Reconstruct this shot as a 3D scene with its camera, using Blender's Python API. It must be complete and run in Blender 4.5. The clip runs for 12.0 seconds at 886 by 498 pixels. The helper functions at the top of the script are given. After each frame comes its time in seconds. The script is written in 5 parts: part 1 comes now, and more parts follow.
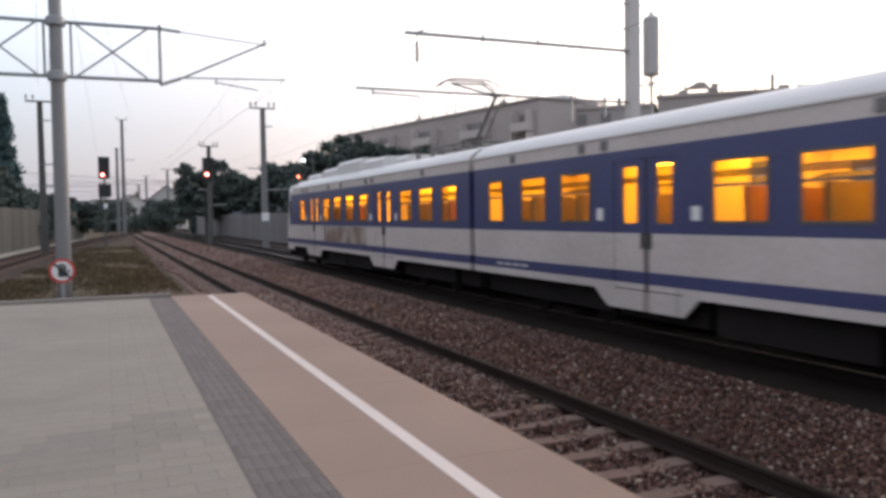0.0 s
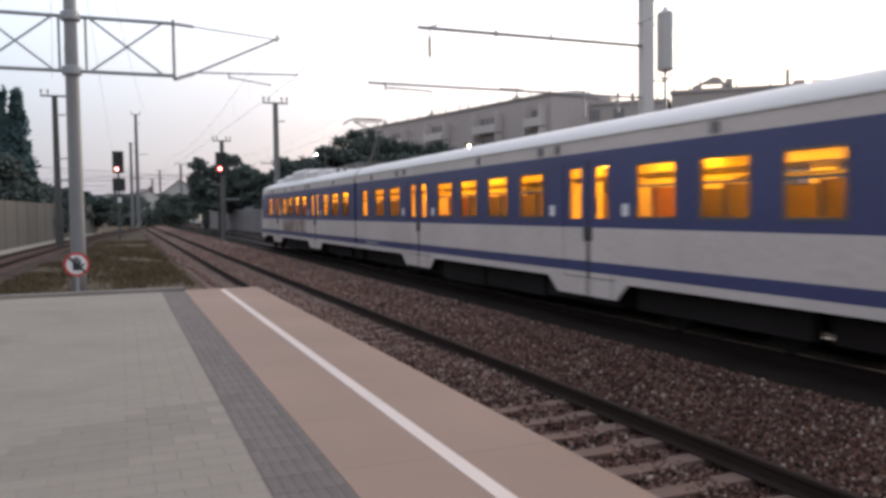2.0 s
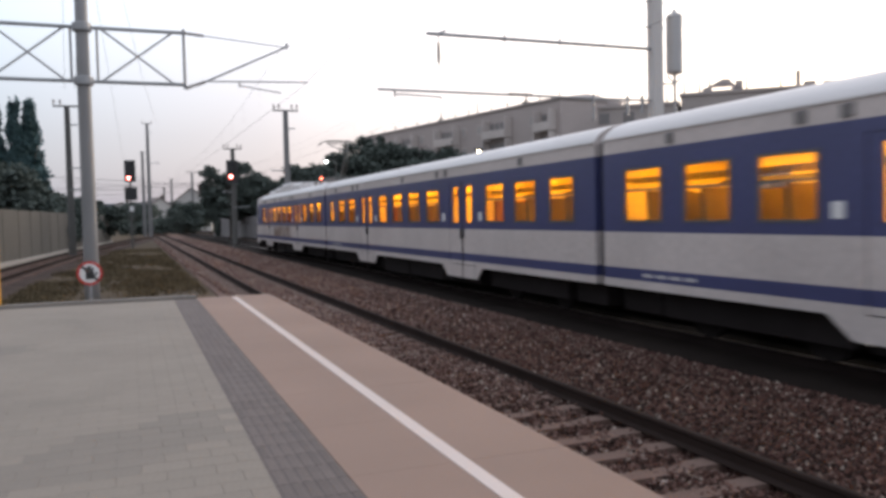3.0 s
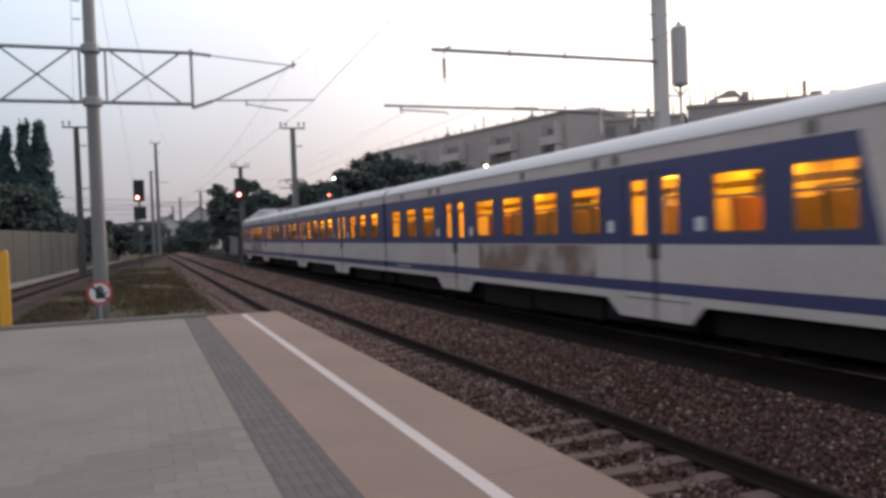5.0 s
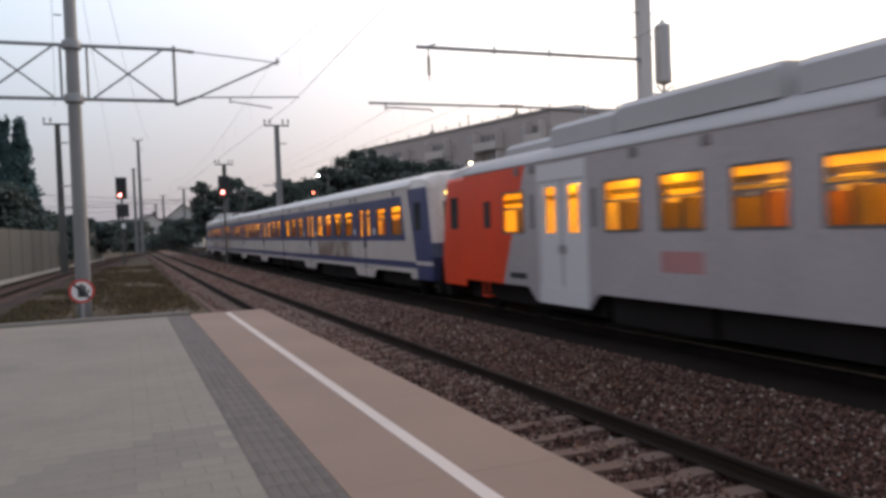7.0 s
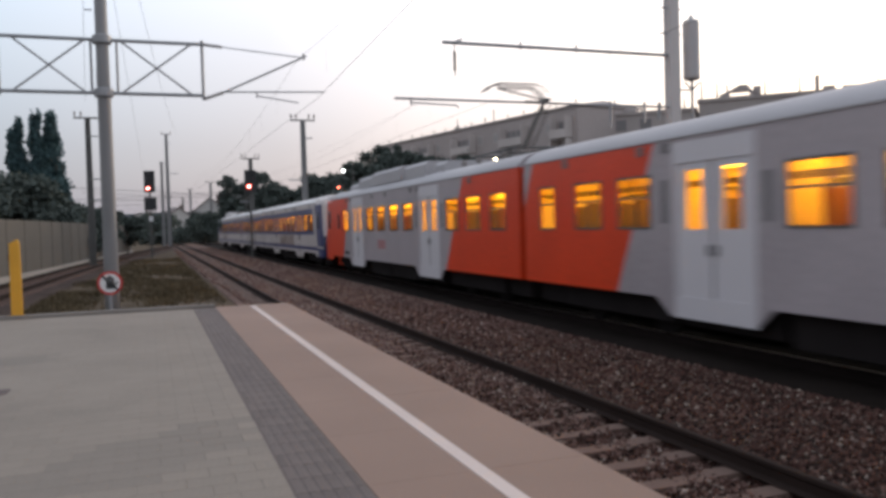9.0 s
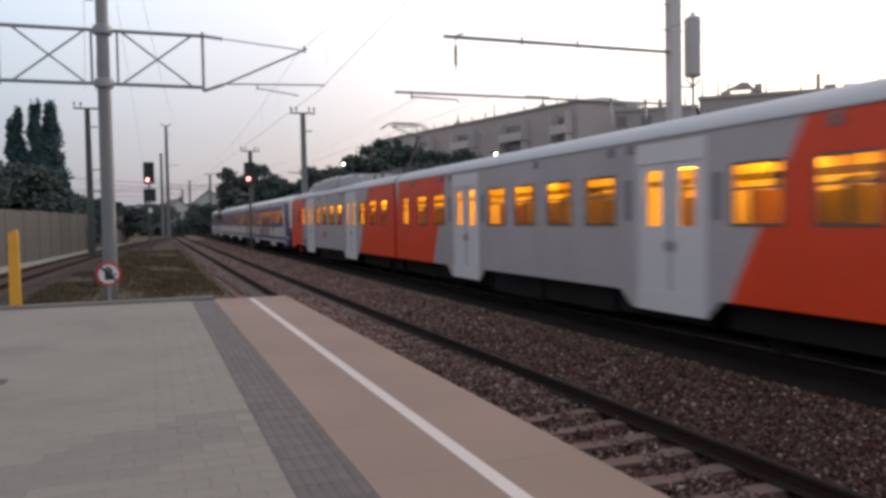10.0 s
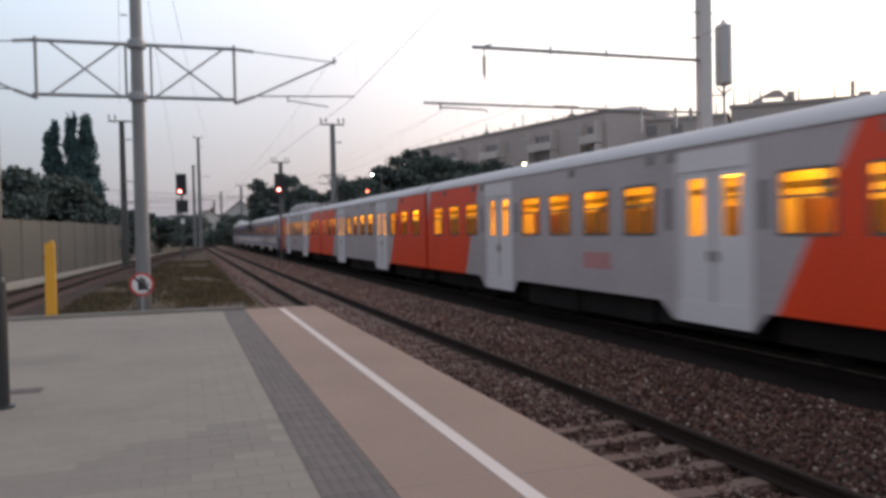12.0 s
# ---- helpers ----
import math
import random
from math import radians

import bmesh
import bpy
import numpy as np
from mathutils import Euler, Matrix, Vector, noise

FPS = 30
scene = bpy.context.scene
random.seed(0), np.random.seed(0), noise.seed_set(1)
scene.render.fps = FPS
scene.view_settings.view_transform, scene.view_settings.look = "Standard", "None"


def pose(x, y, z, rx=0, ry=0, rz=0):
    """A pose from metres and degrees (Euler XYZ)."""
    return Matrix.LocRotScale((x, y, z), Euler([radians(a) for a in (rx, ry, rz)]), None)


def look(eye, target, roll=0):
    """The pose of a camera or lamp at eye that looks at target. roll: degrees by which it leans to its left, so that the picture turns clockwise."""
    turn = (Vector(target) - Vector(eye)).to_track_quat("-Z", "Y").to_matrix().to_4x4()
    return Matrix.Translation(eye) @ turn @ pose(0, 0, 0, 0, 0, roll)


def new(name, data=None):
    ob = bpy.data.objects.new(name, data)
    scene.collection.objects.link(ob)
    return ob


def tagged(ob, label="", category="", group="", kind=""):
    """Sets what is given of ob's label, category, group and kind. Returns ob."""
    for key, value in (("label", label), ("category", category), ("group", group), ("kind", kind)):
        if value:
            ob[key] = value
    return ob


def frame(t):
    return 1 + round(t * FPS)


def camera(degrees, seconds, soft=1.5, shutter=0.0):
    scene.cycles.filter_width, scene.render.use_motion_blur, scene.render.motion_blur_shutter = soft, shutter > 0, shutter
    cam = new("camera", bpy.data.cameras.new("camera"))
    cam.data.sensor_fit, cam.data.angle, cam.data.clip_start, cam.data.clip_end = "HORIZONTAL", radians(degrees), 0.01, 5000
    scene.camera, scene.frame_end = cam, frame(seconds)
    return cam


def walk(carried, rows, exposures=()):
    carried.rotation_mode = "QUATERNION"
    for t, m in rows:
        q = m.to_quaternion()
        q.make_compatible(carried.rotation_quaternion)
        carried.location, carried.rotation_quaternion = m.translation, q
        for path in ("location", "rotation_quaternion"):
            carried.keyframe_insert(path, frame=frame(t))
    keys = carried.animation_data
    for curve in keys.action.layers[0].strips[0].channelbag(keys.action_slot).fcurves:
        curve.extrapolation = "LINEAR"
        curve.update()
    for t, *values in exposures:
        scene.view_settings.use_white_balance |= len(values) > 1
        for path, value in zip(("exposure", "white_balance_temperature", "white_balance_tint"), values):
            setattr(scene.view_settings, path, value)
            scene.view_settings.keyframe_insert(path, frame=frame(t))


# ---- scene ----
cam = camera(57.7, 12.0, soft=3.5, shutter=0.8)
PATH = [  # seconds, x, y, z, rx, ry, rz
    (0.0, 0.0, 0.0, 1.6, 87.56, 0.91, -22.75),
    (0.5, 0.0, 0.0, 1.6, 87.31, 0.62, -22.15),
    (1.0, 0.0, 0.0, 1.6, 87.41, 0.79, -21.69),
    (1.5, 0.0, 0.0, 1.6, 87.45, 0.63, -21.64),
    (2.0, 0.0, 0.0, 1.6, 87.23, 0.72, -21.89),
    (2.5, 0.0, 0.0, 1.6, 87.45, 1.08, -21.47),
    (3.0, 0.0, 0.0, 1.6, 87.63, 1.31, -21.15),
    (3.2, 0.0, 0.0, 1.6, 87.94, 1.39, -20.71),
    (4.8, 0.0, 0.0, 1.6, 88.67, 2.11, -20.60),
    (5.0, 0.0, 0.0, 1.6, 88.71, 2.11, -20.59),
    (5.5, 0.0, 0.0, 1.6, 89.33, 2.38, -20.96),
    (6.0, 0.0, 0.0, 1.6, 89.11, 2.25, -21.74),
    (6.5, 0.0, 0.0, 1.6, 88.66, 2.41, -21.85),
    (7.0, 0.0, 0.0, 1.6, 88.49, 2.18, -21.67),
    (7.2, 0.0, 0.0, 1.6, 88.33, 2.45, -21.47),
    (8.8, 0.0, 0.0, 1.6, 88.35, 1.94, -19.74),
    (9.0, 0.0, 0.0, 1.6, 88.24, 1.67, -19.94),
    (9.5, 0.0, 0.0, 1.6, 88.18, 1.21, -20.11),
    (10.0, 0.0, 0.0, 1.6, 87.85, 1.06, -19.99),
    (10.5, 0.0, 0.0, 1.6, 87.80, 0.76, -19.60),
    (11.0, 0.0, 0.0, 1.6, 87.25, 0.44, -20.15),
    (11.5, 0.0, 0.0, 1.6, 87.65, -0.34, -18.58),
    (12.0, 0.0, 0.0, 1.6, 88.61, 1.21, -17.94),
]
EXPOSURES = [(0.0, 2.15, 6500, 10), (3.0, 2.1, 6500, 10), (5.0, 1.81, 6500, 10), (12.0, 1.81, 6500, 10)]
walk(cam, [(t, pose(*p)) for t, *p in PATH], EXPOSURES)

# ---- light ----
world = bpy.data.worlds.new("dusk")
scene.world = world
world.use_nodes = True
wn = world.node_tree.nodes
sky = wn.new("ShaderNodeTexSky")
sky.sky_type = "NISHITA"
sky.sun_disc = False
SUN_EL, SUN_AZ = 5.0, 62.0  # low sun, clockwise from the track's direction
sky.sun_elevation, sky.sun_rotation = radians(SUN_EL), radians(SUN_AZ)
sky.air_density, sky.dust_density, sky.ozone_density = 1.0, 3.0, 1.5
bg = wn["Background"]
bg.inputs["Strength"].default_value = 0.02
wl = world.node_tree.links
wl.new(sky.outputs["Color"], bg.inputs["Color"])
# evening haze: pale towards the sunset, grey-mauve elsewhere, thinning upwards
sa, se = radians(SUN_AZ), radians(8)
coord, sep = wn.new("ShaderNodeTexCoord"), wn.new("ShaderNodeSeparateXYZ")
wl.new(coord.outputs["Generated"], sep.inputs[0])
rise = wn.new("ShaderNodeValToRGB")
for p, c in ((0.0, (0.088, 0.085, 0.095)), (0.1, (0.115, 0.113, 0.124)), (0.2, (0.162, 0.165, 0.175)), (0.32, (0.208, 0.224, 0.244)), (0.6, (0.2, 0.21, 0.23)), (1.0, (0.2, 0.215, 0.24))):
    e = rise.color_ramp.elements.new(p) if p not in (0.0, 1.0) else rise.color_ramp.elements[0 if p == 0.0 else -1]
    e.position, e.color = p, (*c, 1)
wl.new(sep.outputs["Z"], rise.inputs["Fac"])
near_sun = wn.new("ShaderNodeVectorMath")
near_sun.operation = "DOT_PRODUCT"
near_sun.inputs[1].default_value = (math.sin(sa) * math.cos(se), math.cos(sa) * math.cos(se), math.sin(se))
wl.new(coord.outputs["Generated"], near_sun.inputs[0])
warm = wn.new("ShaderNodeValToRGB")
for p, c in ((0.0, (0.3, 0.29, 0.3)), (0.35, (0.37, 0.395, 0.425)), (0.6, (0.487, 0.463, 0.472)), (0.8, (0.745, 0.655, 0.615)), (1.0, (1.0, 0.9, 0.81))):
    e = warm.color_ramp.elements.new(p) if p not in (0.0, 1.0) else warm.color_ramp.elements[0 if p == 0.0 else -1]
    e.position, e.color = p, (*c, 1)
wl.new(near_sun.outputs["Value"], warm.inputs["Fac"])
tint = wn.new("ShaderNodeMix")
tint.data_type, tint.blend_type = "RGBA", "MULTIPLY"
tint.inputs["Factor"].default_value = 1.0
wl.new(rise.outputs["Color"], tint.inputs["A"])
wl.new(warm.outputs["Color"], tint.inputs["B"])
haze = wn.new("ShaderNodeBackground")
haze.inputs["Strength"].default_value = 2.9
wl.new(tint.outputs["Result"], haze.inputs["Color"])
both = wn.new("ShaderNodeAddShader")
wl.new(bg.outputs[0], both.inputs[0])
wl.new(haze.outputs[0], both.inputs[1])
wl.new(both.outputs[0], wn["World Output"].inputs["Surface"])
sun_lamp = new("sun", bpy.data.lights.new("sun", "SUN"))
sun_lamp.data.energy, sun_lamp.data.angle, sun_lamp.data.color = 0.7, radians(12), (1.0, 0.8, 0.62)
sun_lamp.matrix_world = look((60 * math.sin(sa), 60 * math.cos(sa), 60 * math.tan(se)), (0, 0, 0))

# ---- materials ----
MATS = {}
BROWN_T = (0.21, 0.15, 0.12)


def mat(name, color, rough=0.7, metal=0.0, vary=0.15, scale=4.0, fine=60.0, bump=0.1, emit=None, strength=0.0, island=0.0, spec=0.5):
    """A painted or mineral surface: base colour broken up by stains and grain, with fine relief."""
    if name in MATS:
        return MATS[name]
    m = bpy.data.materials.new(name)
    m.use_nodes = True
    n, l = m.node_tree.nodes, m.node_tree.links
    b = n["Principled BSDF"]
    b.inputs["Roughness"].default_value, b.inputs["Metallic"].default_value = rough, metal
    b.inputs["Specular IOR Level"].default_value = spec
    tc = n.new("ShaderNodeTexCoord")
    big, small = n.new("ShaderNodeTexNoise"), n.new("ShaderNodeTexNoise")
    big.inputs["Scale"].default_value, big.inputs["Detail"].default_value = scale * 0.25, 6
    small.inputs["Scale"].default_value, small.inputs["Detail"].default_value = fine, 4
    mixn = n.new("ShaderNodeMath")
    mixn.operation = "MULTIPLY_ADD"
    mixn.inputs[1].default_value = 0.6
    half = n.new("ShaderNodeMath")
    half.operation = "MULTIPLY"
    half.inputs[1].default_value = 0.4
    ramp = n.new("ShaderNodeMapRange")
    ramp.inputs["From Min"].default_value, ramp.inputs["From Max"].default_value = 0.3, 0.7
    ramp.inputs["To Min"].default_value, ramp.inputs["To Max"].default_value = 1 - vary, 1 + vary
    col = n.new("ShaderNodeVectorMath")
    col.operation = "SCALE"
    col.inputs[0].default_value = color[:3]
    for t in (big, small):
        l.new(tc.outputs["Object"], t.inputs["Vector"])
    l.new(small.outputs["Fac"], half.inputs[0])
    l.new(big.outputs["Fac"], mixn.inputs[0])
    l.new(half.outputs[0], mixn.inputs[2])
    l.new(mixn.outputs[0], ramp.inputs["Value"])
    value = ramp.outputs[0]
    if island:
        gm, oi = n.new("ShaderNodeNewGeometry"), n.new("ShaderNodeObjectInfo")
        add = n.new("ShaderNodeMath")
        add.operation = "ADD"
        l.new(gm.outputs["Random Per Island"], add.inputs[0])
        l.new(oi.outputs["Random"], add.inputs[1])
        fr = n.new("ShaderNodeMath")
        fr.operation = "FRACT"
        l.new(add.outputs[0], fr.inputs[0])
        ir = n.new("ShaderNodeMapRange")
        ir.inputs["To Min"].default_value, ir.inputs["To Max"].default_value = 1 - island, 1 + island
        l.new(fr.outputs[0], ir.inputs["Value"])
        mu = n.new("ShaderNodeMath")
        mu.operation = "MULTIPLY"
        l.new(value, mu.inputs[0])
        l.new(ir.outputs[0], mu.inputs[1])
        value = mu.outputs[0]
    l.new(value, col.inputs["Scale"])
    l.new(col.outputs[0], b.inputs["Base Color"])
    if bump:
        bp = n.new("ShaderNodeBump")
        bp.inputs["Strength"].default_value, bp.inputs["Distance"].default_value = bump, 0.01
        l.new(small.outputs["Fac"], bp.inputs["Height"])
        l.new(bp.outputs[0], b.inputs["Normal"])
    if emit:
        b.inputs["Emission Color"].default_value = (*emit, 1)
        b.inputs["Emission Strength"].default_value = strength
    MATS[name] = m
    return m


def livery(name, base, rules, rough=0.35):
    """Paint in fields. Each rule is (colour, y slope, offset of y + slope*z, lower z, upper z, y low, y high) in the car's own metres."""
    m = mat(name, base, rough, vary=0.2, scale=1.6, fine=9, bump=0.03)
    n, l = m.node_tree.nodes, m.node_tree.links
    b = n["Principled BSDF"]
    old = b.inputs["Base Color"].links[0].from_node
    vec = old.inputs[0]
    tc = next(x for x in n if x.bl_idname == "ShaderNodeTexCoord")
    sep = n.new("ShaderNodeSeparateXYZ")
    l.new(tc.outputs["Object"], sep.inputs[0])
    last = None

    def math_node(op, a, bv):
        k = n.new("ShaderNodeMath")
        k.operation = op
        for i, v in enumerate((a, bv)):
            if isinstance(v, (int, float)):
                k.inputs[i].default_value = v
            else:
                l.new(v, k.inputs[i])
        return k.outputs[0]

    for color, slope, zlo, zhi, ulo, uhi in rules:
        u = math_node("SUBTRACT", math_node("MULTIPLY", sep.outputs["Y"], -1.0), math_node("MULTIPLY", sep.outputs["Z"], slope))
        f = math_node("MULTIPLY", math_node("GREATER_THAN", u, ulo), math_node("LESS_THAN", u, uhi))
        f = math_node("MULTIPLY", f, math_node("GREATER_THAN", sep.outputs["Z"], zlo))
        f = math_node("MULTIPLY", f, math_node("LESS_THAN", sep.outputs["Z"], zhi))
        if color == BROWN_T:
            spots = n.new("ShaderNodeTexNoise")
            spots.inputs["Scale"].default_value, spots.inputs["Detail"].default_value = 1.3, 5
            l.new(tc.outputs["Object"], spots.inputs["Vector"])
            worn = n.new("ShaderNodeMapRange")
            worn.inputs["From Min"].default_value, worn.inputs["From Max"].default_value = 0.36, 0.56
            worn.inputs["To Min"].default_value, worn.inputs["To Max"].default_value = 0.35, 1.0
            l.new(spots.outputs["Fac"], worn.inputs["Value"])
            f = math_node("MULTIPLY", f, worn.outputs[0])
        mx = n.new("ShaderNodeMix")
        mx.data_type = "RGBA"
        l.new(f, mx.inputs["Factor"])
        if last is None:
            mx.inputs["A"].default_value = (*base, 1)
        else:
            l.new(last, mx.inputs["A"])
        mx.inputs["B"].default_value = (*color, 1)
        last = mx.outputs["Result"]
    l.new(last, vec)
    return m


def glass_mat(name, tint=(0.9, 0.9, 0.88)):
    m = bpy.data.materials.new(name)
    m.use_nodes = True
    n, l = m.node_tree.nodes, m.node_tree.links
    n.remove(n["Principled BSDF"])
    tr, gl, fr, mx = (n.new("ShaderNode" + k) for k in ("BsdfTransparent", "BsdfGlossy", "LayerWeight", "MixShader"))
    tr.inputs["Color"].default_value = (*tint, 1)
    gl.inputs["Roughness"].default_value = 0.05
    fr.inputs["Blend"].default_value = 0.2
    weak = n.new("ShaderNodeMath")
    weak.operation = "MULTIPLY"
    weak.inputs[1].default_value = 0.6
    l.new(fr.outputs["Facing"], weak.inputs[0])
    l.new(weak.outputs[0], mx.inputs[0])
    l.new(tr.outputs[0], mx.inputs[1])
    l.new(gl.outputs[0], mx.inputs[2])
    l.new(mx.outputs[0], n["Material Output"].inputs["Surface"])
    return m


def stone_mat(name, tones):
    """Loose stones, each of its own tone: mostly brown, some grey, a few pale."""
    m = mat(name, (0.1, 0.1, 0.1), 0.9, vary=0.2, scale=3, fine=30, bump=0.2, spec=0.2)
    n, l = m.node_tree.nodes, m.node_tree.links
    scaled = n["Principled BSDF"].inputs["Base Color"].links[0].from_node
    gm, ramp = n.new("ShaderNodeNewGeometry"), n.new("ShaderNodeValToRGB")
    ends = ramp.color_ramp.elements
    for p, c in tones:
        e = ends[0] if p == 0.0 else ends[-1] if p == 1.0 else ends.new(p)
        e.position, e.color = p, (*c, 1)
    l.new(gm.outputs["Random Per Island"], ramp.inputs["Fac"])
    l.new(ramp.outputs["Color"], scaled.inputs[0])
    return m


def glow(name, color, strength):
    return mat(name, (0.3, 0.3, 0.3), 0.4, vary=0.0, bump=0, emit=color, strength=strength)


PAVERD = mat("paver_darker", (0.194, 0.167, 0.138), 0.85, vary=0.18, scale=1.6, fine=30, bump=0.3, island=0.04)
PAVER = mat("paver", (0.222, 0.19, 0.155), 0.85, vary=0.18, scale=1.6, fine=30, bump=0.3, island=0.04)
SLAB = mat("slab_concrete", (0.252, 0.17, 0.13), 0.85, vary=0.2, scale=1.5, fine=80, bump=0.25)
TACTILE = mat("tactile_concrete", (0.121, 0.098, 0.088), 0.85, vary=0.35, scale=3.0, fine=40, bump=0.3, island=0.12)
LINE = mat("line_paint", (0.55, 0.465, 0.42), 0.7, vary=0.1, scale=3, fine=50, bump=0.15)
KERB = mat("kerb_concrete", (0.22, 0.2, 0.178), 0.9, vary=0.15, scale=2)
JOINT = mat("joint_sand", (0.195, 0.17, 0.15), 0.95, vary=0.15)
# paler copy for the distance: lit tops at a grazing view, as colour
BALLAST_LIT = mat("ballast_far_lit", (0.13, 0.086, 0.072), 0.95, spec=0.1, vary=0.4, scale=3, fine=18, bump=0.9)
BALLAST = mat("ballast_bed", (0.05, 0.035, 0.029), 0.95, spec=0.1, vary=0.5, scale=3, fine=18, bump=0.9)
# oil-dark ballast taken near black: the train's shade is in the colour
BALLAST_SHADE = mat("ballast_shade", (0.018, 0.014, 0.012), 1.0, spec=0.05, vary=0.4, scale=3, fine=18, bump=0.8)
STONE = stone_mat("ballast_stone", ((0.0, (0.022, 0.013, 0.01)), (0.35, (0.064, 0.032, 0.025)), (0.7, (0.112, 0.059, 0.047)), (0.88, (0.148, 0.094, 0.077)), (0.96, (0.17, 0.13, 0.108)), (1.0, (0.36, 0.3, 0.25))))
# far stones, their grazing brightness put into the tones
STONE_LIT = stone_mat("ballast_stone_far_lit", ((0.0, (0.06, 0.034, 0.028)), (0.35, (0.135, 0.08, 0.066)), (0.7, (0.21, 0.135, 0.112)), (0.92, (0.27, 0.2, 0.17)), (1.0, (0.42, 0.35, 0.3))))
SLEEPER = mat("sleeper_concrete", (0.15, 0.102, 0.084), 0.9, spec=0.15, vary=0.25, scale=4, fine=40, bump=0.3)
# far sleepers, lightened in colour the same way
SLEEPER_LIT = mat("sleeper_far_lit", (0.2, 0.15, 0.128), 0.9, spec=0.15, vary=0.25, scale=4, fine=40, bump=0.3)
RAIL = mat("rail_rust", (0.03, 0.021, 0.018), 0.9, spec=0.08, vary=0.25, scale=5)
# rails near black, with the shade under the train painted in
RAIL_SHADE = mat("rail_shade", (0.016, 0.012, 0.011), 0.95, spec=0.04, vary=0.25, scale=5)
RAILSHINE = mat("rail_polished", (0.36, 0.34, 0.33), 0.4, metal=1.0, vary=0.05)
RAILTOP = mat("rail_top", (0.034, 0.024, 0.02), 0.9, spec=0.1, vary=0.1)
SOIL = mat("soil", (0.085, 0.064, 0.043), 0.95, spec=0.1, vary=0.5, scale=1.2, fine=10, bump=0.6)
GRASS = mat("grass", (0.112, 0.09, 0.056), 0.9, spec=0.1, vary=0.3, scale=1.0, fine=5, bump=0, island=0.5)
LEAF = mat("leaf", (0.1, 0.12, 0.108), 1.0, vary=0.15, scale=0.6, fine=6, bump=0, island=0.12, spec=0.03)
LEAF2 = mat("leaf_poplar", (0.08, 0.13, 0.135), 1.0, vary=0.15, scale=0.6, fine=6, bump=0, island=0.1, spec=0.03)
BARK = mat("bark", (0.09, 0.07, 0.055), 0.9, vary=0.3, scale=6, fine=30, bump=0.5)
GALV = mat("galvanised_steel", (0.3, 0.31, 0.32), 0.55, metal=0.3, vary=0.12, scale=3)
MASTG = mat("mast_paint", (0.215, 0.215, 0.215), 0.65, vary=0.15, scale=2)
# pale copy of the mast grey: glare against the sky, put into the colour
MASTGLARE = mat("mast_glare", (0.55, 0.53, 0.51), 0.7, vary=0.1, scale=2)
MASTD = mat("mast_dark", (0.1, 0.1, 0.095), 0.7, vary=0.2, scale=2)
WIRE = mat("wire_copper", (0.13, 0.12, 0.115), 0.5, metal=0.5, vary=0.05, bump=0)
INSUL = mat("insulator", (0.16, 0.14, 0.13), 0.4, vary=0.1)
BARRIER = mat("noise_barrier", (0.098, 0.092, 0.08), 0.9, vary=0.14, scale=1.2, fine=20, bump=0.3, island=0.08)
BARRIER2 = mat("noise_barrier_grey", (0.19, 0.18, 0.18), 0.9, vary=0.15, scale=1.2, fine=20, bump=0.3, island=0.08)
BASEC = mat("barrier_base", (0.32, 0.3, 0.27), 0.9, vary=0.15, scale=1.5)
BLACK = mat("black_enamel", (0.02, 0.022, 0.024), 0.5, vary=0.15)
YELLOW = mat("yellow_paint", (0.72, 0.36, 0.03), 0.5, vary=0.12, scale=5)
RUSTP = mat("rust_plate", (0.075, 0.045, 0.04), 0.7, vary=0.2)
SIGNW = mat("sign_white", (0.7, 0.7, 0.7), 0.5, vary=0.06)
SIGNR = mat("sign_red", (0.5, 0.04, 0.035), 0.5, vary=0.08)
PLASTER = mat("facade_plaster", (0.42, 0.37, 0.35), 0.9, vary=0.12, scale=0.3, fine=4)
PLASTER2 = mat("facade_end", (0.4, 0.36, 0.34), 0.9, vary=0.12, scale=0.3, fine=4)
BALCONY = mat("balcony_panel", (0.55, 0.5, 0.47), 0.85, vary=0.1, scale=0.6, fine=6)
DUSKPANE = mat("dusk_pane", (0.2, 0.19, 0.19), 0.3, vary=0.15, scale=0.4, bump=0)
# panes lightened in colour for the low contrast of distance haze
HAZEPANE = mat("haze_pale_pane", (0.36, 0.34, 0.33), 0.35, vary=0.3, scale=0.5, bump=0)
PANE = mat("dark_pane", (0.03, 0.035, 0.04), 0.15, vary=0.1, bump=0)
ROOFT = mat("roof_sheet", (0.4, 0.36, 0.34), 0.8, vary=0.15, scale=0.5)
HOUSEW = mat("house_wall", (0.5, 0.49, 0.47), 0.9, vary=0.1, scale=0.5)
HOUSER = mat("house_roof", (0.16, 0.13, 0.12), 0.85, vary=0.2, scale=1)
HILL = mat("far_hill", (0.16, 0.18, 0.2), 1.0, vary=0.2, scale=0.02, fine=0.2, bump=0)
# train
WHITE_T, BLUE_T, GREY_T, RED_T = (0.535, 0.485, 0.465), (0.05, 0.058, 0.15), (0.4, 0.36, 0.375), (0.72, 0.055, 0.012)
GRIME_T = (0.3, 0.262, 0.245)
grime = [(GRIME_T, 0, 0.44, 1.77, u - 0.09, u + 0.09) for u in (6.95, 16.43)] + [((0.4, 0.375, 0.36), 0, 0.44, 0.9, u - 0.05, u + 0.05) for u in (7.75, 17.25)]
blue_rules = grime + [(BLUE_T, 0, 0.92, 1.13, -1, 30), (BLUE_T, 0, 1.78, 3.22, -1, 30)]
L_BLUE_MID = livery("livery_blue_trailer", WHITE_T, blue_rules)
